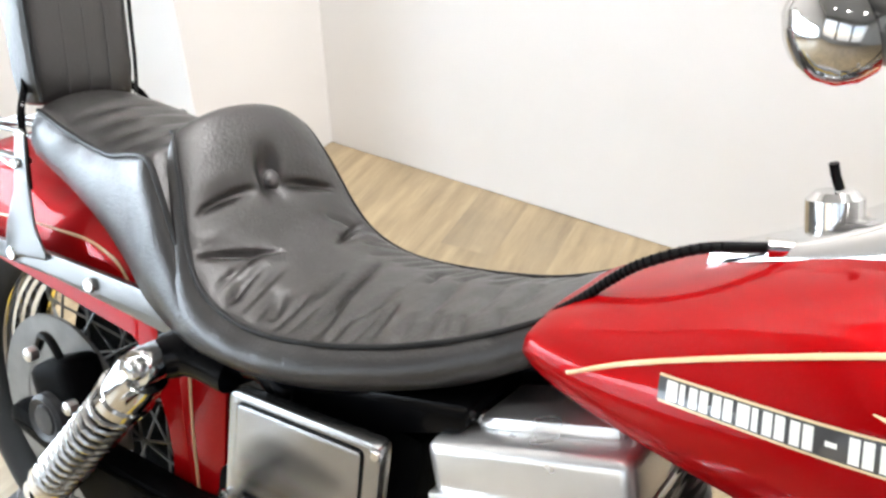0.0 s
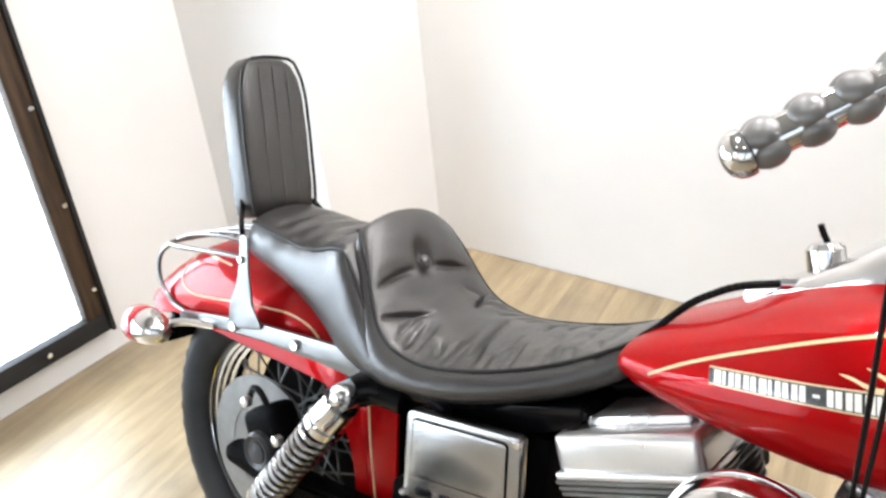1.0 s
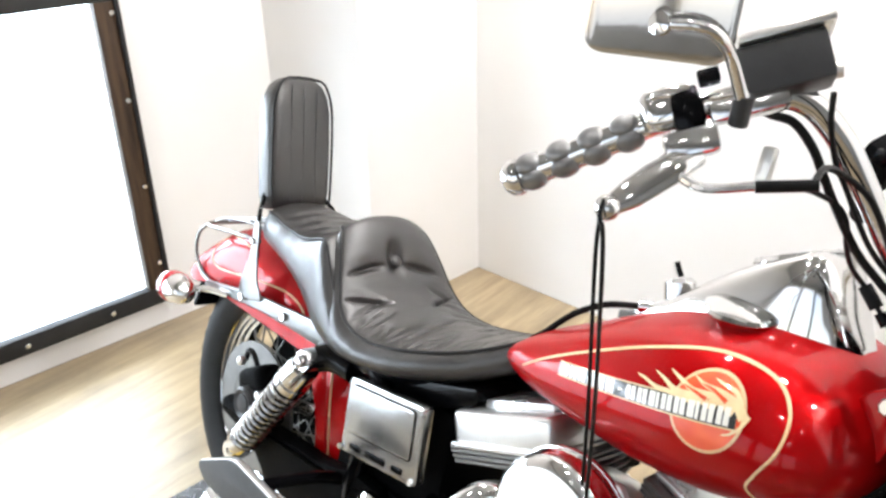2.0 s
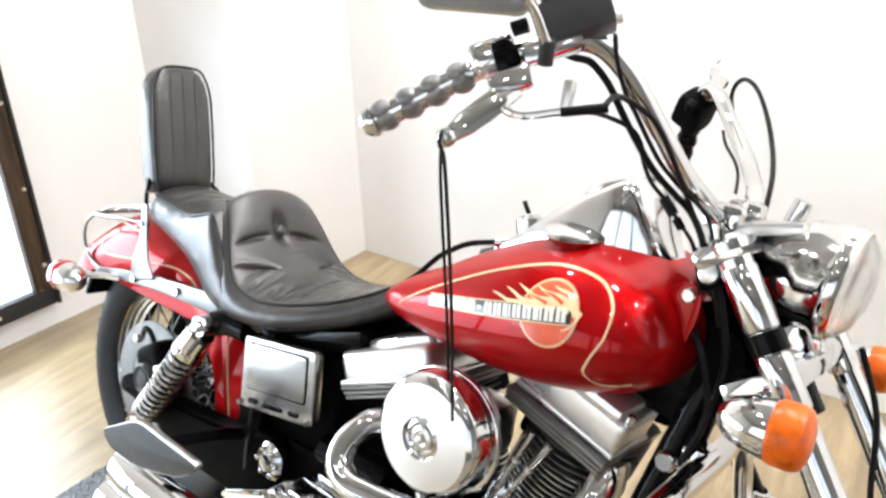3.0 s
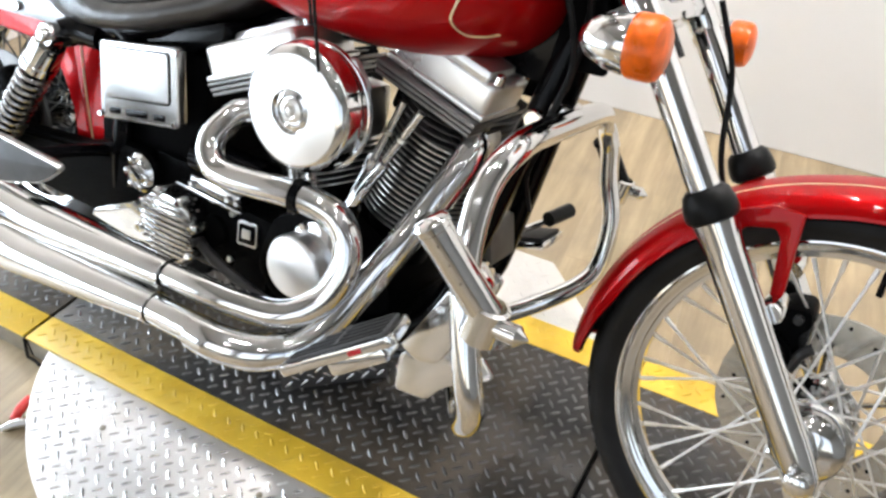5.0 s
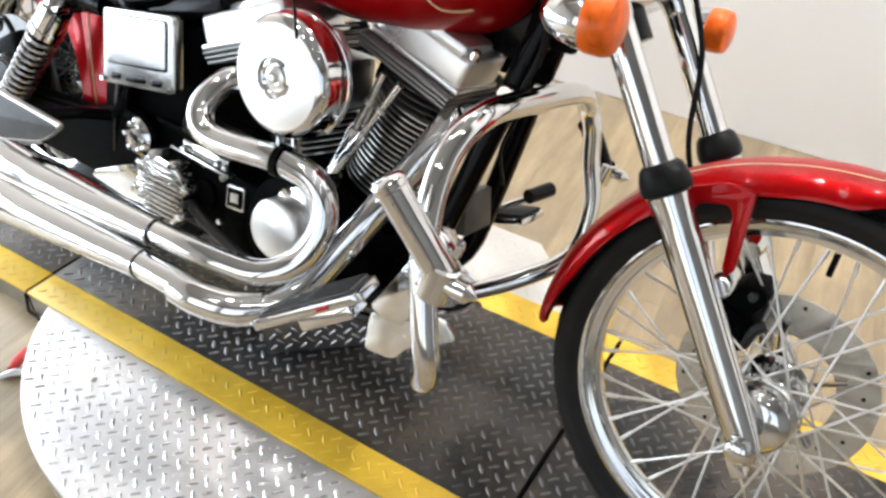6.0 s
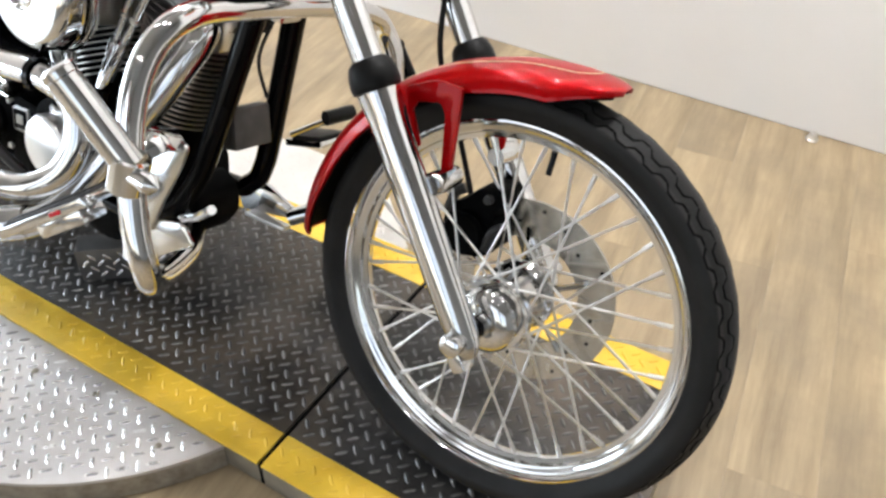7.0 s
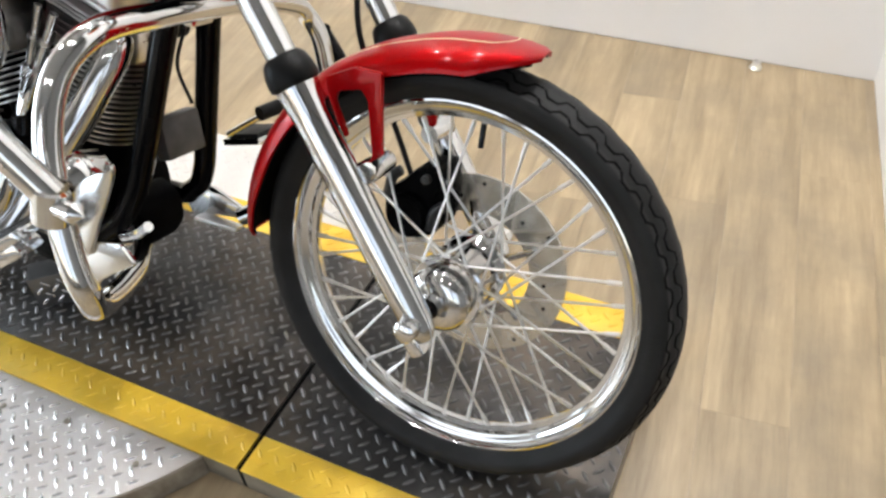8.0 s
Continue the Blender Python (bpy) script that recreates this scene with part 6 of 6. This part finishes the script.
def highway_peg(s, a, b):
    a, b = Vector(a), Vector(b)
    pg = bp("highway_peg", tube([a, b], 0.0200, 20, 0), CHROME if s < 0 else BLACK, None, "chrome ribbed highway peg" if s < 0 else "black rubber highway peg with chrome clamp")
    bp("peg_end", lathe([(0.0195, -0.006), (0.0215, -0.004), (0.0215, 0.004), (0.017, 0.008), (0, 0.009)], a, a - b, 20), CHROME if s < 0 else CRINKLE, pg)
    for k in range(3):
        c = a + (b - a) * (0.2 + 0.2 * k) + Vector((0.0, s * 0.0190, 0.004))
        bp("peg_slot", box(c, (0.012, 0.003, 0.004), 0.001), CRINKLE, pg)
    bp("peg_clamp", lathe([(0.019, -0.024), (0.024, -0.022), (0.024, 0.022), (0.019, 0.024)], b + Vector((0, 0, -0.01)), (0.2, 0, 1), 20, True), CHROME, pg, "chrome clamp")
    bp("clamp_knob", lathe([(0, -0.02), (0.012, -0.02), (0.013, 0.0), (0.013, 0.014), (0.008, 0.019), (0, 0.028)], b + Vector((0.03, s * 0.005, -0.008)), (1, 0, 0), 16), CHROME, pg)
    return pg


highway_peg(-1, (1.262, -0.42, 0.608), (1.325, -0.375, 0.508))
highway_peg(1, (1.178, 0.365, 0.535), (1.222, 0.390, 0.455))
# rider floor pedal, brake pedal
fu = Vector((math.cos(radians(34)) * math.cos(radians(14)), math.cos(radians(34)) * math.sin(radians(14)), math.sin(radians(34))))
fv = Vector((-math.sin(radians(14)), math.cos(radians(14)), 0))
fw_ = fu.cross(fv)
fbm = Matrix.Translation((1.034, -0.376, 0.296)) @ Matrix((fu, fv, fw_)).transposed().to_4x4()
fb = bp("floorboard", moved(slab(rounded([(0, 0), (0.190, 0.0), (0.186, 0.078), (0.095, 0.086), (0.0, 0.030)], 0.014), -0.016, 0.0, 0.004, "xy"), fbm), CHROME, None, "chrome rider floorboard with ribbed black pad")
bp("floorboard_pad", moved(slab(rounded([(0.012, 0.007), (0.180, 0.007), (0.177, 0.072), (0.096, 0.078), (0.012, 0.03)], 0.010), 0.0, 0.004, 0.0015, "xy"), fbm), GRIP2, fb, "dark grey ribbed rubber pad")
for i in range(5):
    x0 = 0.022 + max(0, i - 1) * 0.020
    bp("pad_rib", moved(box(((x0 + 0.172) / 2, 0.014 + i * 0.0130, 0.0046), (0.172 - x0, 0.0075, 0.0032), 0.001, seg=1), fbm), RUBBER, fb)
bp("pad_rib", moved(box((0.098, 0.040, 0.0062), (0.004, 0.060, 0.0022), 0.0008, seg=1), fbm), GRIP2, fb)
bp("board_bracket", moved(box((0.12, 0.03, -0.026), (0.09, 0.05, 0.022), 0.006), fbm), CHROME, fb)
bp("board_reflector", moved(box((0.128, -0.0005, -0.008), (0.02, 0.004, 0.007), 0.001), fbm), REDLENS, fb, "small red reflector")
cb = bp("control_bracket", slab(rounded([(1.152, 0.336), (1.165, 0.356), (1.228, 0.476), (1.258, 0.497), (1.287, 0.492), (1.280, 0.466), (1.214, 0.330), (1.180, 0.322)], 0.010), -0.252, -0.244), ALU, None, "polished flat brake arm")
bp("arm_top", tube([(1.262, -0.244, 0.492), (1.272, -0.285, 0.503), (1.262, -0.322, 0.487)], 0.019, 10, 4, flat=0.35), CHROME, cb)
bp("bracket_arm", tube([(1.12, -0.10, 0.25), (1.15, -0.18, 0.29), (1.175, -0.244, 0.335)], 0.014, 10), CHROME, cb)
pd = bp("brake_pedal", slab(rounded([(1.150, 0.255), (1.205, 0.262), (1.225, 0.292), (1.262, 0.318), (1.300, 0.340), (1.275, 0.368), (1.247, 0.362), (1.190, 0.345), (1.150, 0.318)], 0.010), -0.244, -0.236), ALU, None, "flat bright brake pedal")
bp("pedal_rod", tube([(1.238, -0.205, 0.352), (1.275, -0.212, 0.372), (1.312, -0.225, 0.400)], 0.0075, 8, 4), CHROME, pd)
bp("engine_mount", slab(rounded([(1.04, 0.20), (1.09, 0.205), (1.12, 0.25), (1.11, 0.30), (1.06, 0.32)], 0.02), -0.06, 0.04, 0.01), CRINKLE, None, "black front engine mount")
bp("mount_bolt", lathe([(0, 0), (0.012, 0), (0.012, 0.010), (0, 0.012)], (1.085, -0.06, 0.255), (0, -1, 0), 8), SATIN, None, "steel mount bolt")
bp("master_link", tube([(1.05, -0.16, 0.24), (1.13, -0.19, 0.275), (1.21, -0.2, 0.31)], 0.009, 10), BLACK, None, "black brake linkage")
# shifter and board on the far side
bp("shift_lever", tube([(1.10, 0.18, 0.36), (1.14, 0.20, 0.39), (1.17, 0.215, 0.41)], 0.006, 8), CHROME, None, "chrome shift lever")
bp("shift_peg", tube([(1.165, 0.195, 0.412), (1.18, 0.255, 0.42)], 0.014, 14, 0), CABLE, None, "black rubber shift peg")
bp("left_board", box((1.13, 0.225, 0.352), (0.09, 0.09, 0.014), 0.004, Matrix.Rotation(radians(-15), 4, "Y")), CHROME, None, "chrome footboard edge")
bp("left_board_pad", box((1.13, 0.225, 0.362), (0.075, 0.075, 0.008), 0.002, Matrix.Rotation(radians(-15), 4, "Y")), RUBBER, None, "black ribbed pad")
bp("side_stand", tube([(0.88, 0.11, 0.20), (0.87, 0.16, 0.19), (0.86, 0.26, 0.14), (0.85, 0.34, 0.10)], [0.016, 0.014, 0.012, 0.012], 12), CHROME, None, "chrome side stand")
sp = bp("guard_bracket", slab(rounded([(0.937, 0.173), (1.016, 0.215), (1.092, 0.189), (1.085, 0.163), (0.988, 0.142), (0.958, 0.134)], 0.006), 0.218, 0.226, 0.002), CHROME, None, "chrome plate at the foot of the guard bar")
bp("plate_lip", slab(rounded([(0.988, 0.190), (0.990, 0.222), (1.090, 0.222), (1.092, 0.198)], 0.004), 0.140, 0.148, 0.002, "xy"), CAST, sp, "bright folded lip")
bp("regulator", box((1.155, 0.0, 0.43), (0.028, 0.085, 0.070), 0.006, Matrix.Rotation(radians(-12), 4, "Y")), FIN, None, "grey metal regulator box")
bp("front_wire", tube([(1.215, -0.03, 0.62), (1.20, -0.035, 0.56), (1.21, -0.02, 0.5)], 0.003, 6), CABLE, None)
fp("brake_line", tube([on_fork(0.60, 0.10, 0.04), on_fork(0.50, 0.11, 0.02), on_fork(0.38, 0.09, -0.03), on_fork(0.25, 0.10, -0.05), on_fork(0.1, 0.08, -0.06)], 0.0045, 8), CABLE, None, "black front brake hose")
bp("horn_cover", box((1.12, -0.05, 0.585), (0.05, 0.05, 0.06), 0.012), SATIN, None)
# pinstripes on the guards
ff_bm = bmesh.new()
ff_bm.from_mesh(front_fender.data)
ftree = BVHTree.FromBMesh(ff_bm)
loop_ = [(a, -0.037) for a in np.linspace(168, 90, 30)] + [(86.0, -0.033), (83.5, -0.018), (82.8, 0.0), (83.5, 0.018), (86.0, 0.033)] + [(a, 0.037) for a in np.linspace(90, 168, 30)]
stripe_bm, prev = bmesh.new(), None
for i, (a, y) in enumerate(loop_):
    a2, y2 = loop_[min(i + 1, len(loop_) - 1)]
    a1, y1 = loop_[max(i - 1, 0)]
    d = Vector(((a2 - a1) * 0.0062, y2 - y1, 0)).normalized()
    row = []
    for k in (-1, 1):
        aa, yy = radians(a - d.y * k * 0.0013 / 0.0062), y + d.x * k * 0.0013
        out = Vector((math.cos(aa), 0, math.sin(aa)))
        start = STEER @ (AX + out * 0.6 + Vector((0, yy, 0)))
        hit, nor, _, _ = ftree.ray_cast(start, STEER.to_3x3() @ -out)
        row.append(stripe_bm.verts.new(hit + (STEER.to_3x3() @ out) * 0.0011))
    if prev:
        stripe_bm.faces.new((prev[0], prev[1], row[1], row[0]))
    prev = row
bp("pinstripe", stripe_bm, GOLD, front_fender, "gold pinstripe")
rf_bm = bmesh.new()
rf_bm.from_mesh(rear_fender.data)
rtree = BVHTree.FromBMesh(rf_bm)
pts = [(0.165, 0.572), (0.132, 0.596), (0.104, 0.607), (0.062, 0.613), (0.011, 0.609), (-0.071, 0.598), (-0.147, 0.584), (-0.208, 0.576),
       (-0.250, 0.583), (-0.270, 0.602), (-0.268, 0.624), (-0.248, 0.642), (-0.20, 0.650), (-0.12, 0.652)]
bp("pinstripe", ribbon(rtree, pts, 0.0036, 0.0012), GOLD, rear_fender, "gold pinstripe")

# cord that hangs from the brake lever
cord_top = BIKE @ STEER @ Vector((1.006, -0.419, 1.05))
cx, cy, cz = cord_top
cord = part("hanging_cord", tube([(cx, cy, cz + 0.014), (cx + 0.006, cy - 0.014, cz + 0.004), (cx + 0.006, cy - 0.006, cz - 0.03), (cx + 0.004, cy, cz - 0.2), (cx - 0.002, cy + 0.002, 0.76)], 0.0022, 6), CABLE)
tagged(cord, "thin black cord looped over the brake lever, hanging down", "cord")
part("cord_strand", tube([(cx, cy, cz + 0.014), (cx - 0.006, cy + 0.014, cz + 0.004), (cx - 0.008, cy + 0.004, cz - 0.03), (cx - 0.005, cy + 0.002, cz - 0.2), (cx - 0.006, cy + 0.002, 0.82)], 0.0022, 6), CABLE, cord)

chock_m = pose(0.793, -0.096, 0, 0, 0, 40)
chock = part("wheel_chock", box((0.105, 0.025, 0.040), (0.210, 0.05, 0.080), 0.002), CHOCK, None, "", True, chock_m)
tagged(chock, "folded dark tread-plate block lying on the lift", "block")
bars = lozenges(0.012, 0.198, 0.012, 0.070, 0.030, lambda x, y: True, 0.0)
bars.transform(Matrix.Rotation(radians(90), 4, "X"))
part("tread_bar", bars, TREADLIGHT, chock)["kind"] = "stuff"

# ---- floor planks ----
prnd = random.Random(11)
PW, PL = 0.152, 1.22
plank_me = finish(box((0, 0, -0.004), (PW - 0.0002, PL - 0.0002, 0.008), 0.0002, seg=1), False)
plank_me.materials.append(PLANK)
turnm = pose(0.6, 0.2, FLOOR - 0.002, 0, 0, 6.5)
ROOM = ((REAR, 4.2), (-3.5, RIGHT))
for i in range(-20, 30):
    off = prnd.random() * PL
    for j in range(-5, 4):
        m = turnm @ pose(i * PW, j * PL + off, 0, 0, 0, 180 * prnd.randint(0, 1))
        cs = [m @ Vector((sx * PW / 2, sy * PL / 2, 0)) for sx in (-1, 1) for sy in (-1, 1)]
        lo, hi = [min(c[k] for c in cs) for k in (0, 1)], [max(c[k] for c in cs) for k in (0, 1)]
        if any(hi[k] < ROOM[k][0] + 0.01 or lo[k] > ROOM[k][1] - 0.01 for k in (0, 1)):
            continue
        me = plank_me
        if any(lo[k] < ROOM[k][0] or hi[k] > ROOM[k][1] for k in (0, 1)):
            # planks at the walls are cut off along them
            bm = bmesh.new()
            bm.from_mesh(plank_me)
            inv = m.inverted()
            for k in (0, 1):
                for s, edge in ((-1, ROOM[k][0]), (1, ROOM[k][1])):
                    n = Vector((s if k == 0 else 0, s if k == 1 else 0, 0))
                    co = Vector((edge if k == 0 else 0, edge if k == 1 else 0, FLOOR))
                    bmesh.ops.bisect_plane(bm, geom=bm.verts[:] + bm.edges[:] + bm.faces[:], plane_co=inv @ co, plane_no=inv.to_3x3() @ n, clear_outer=True)
            if len(bm.faces) < 3:
                bm.free()
                continue
            me = finish(bm, False)
            me.materials.append(PLANK)
        ob = new("plank", me)
        ob.parent = floor
        ob.matrix_basis = m
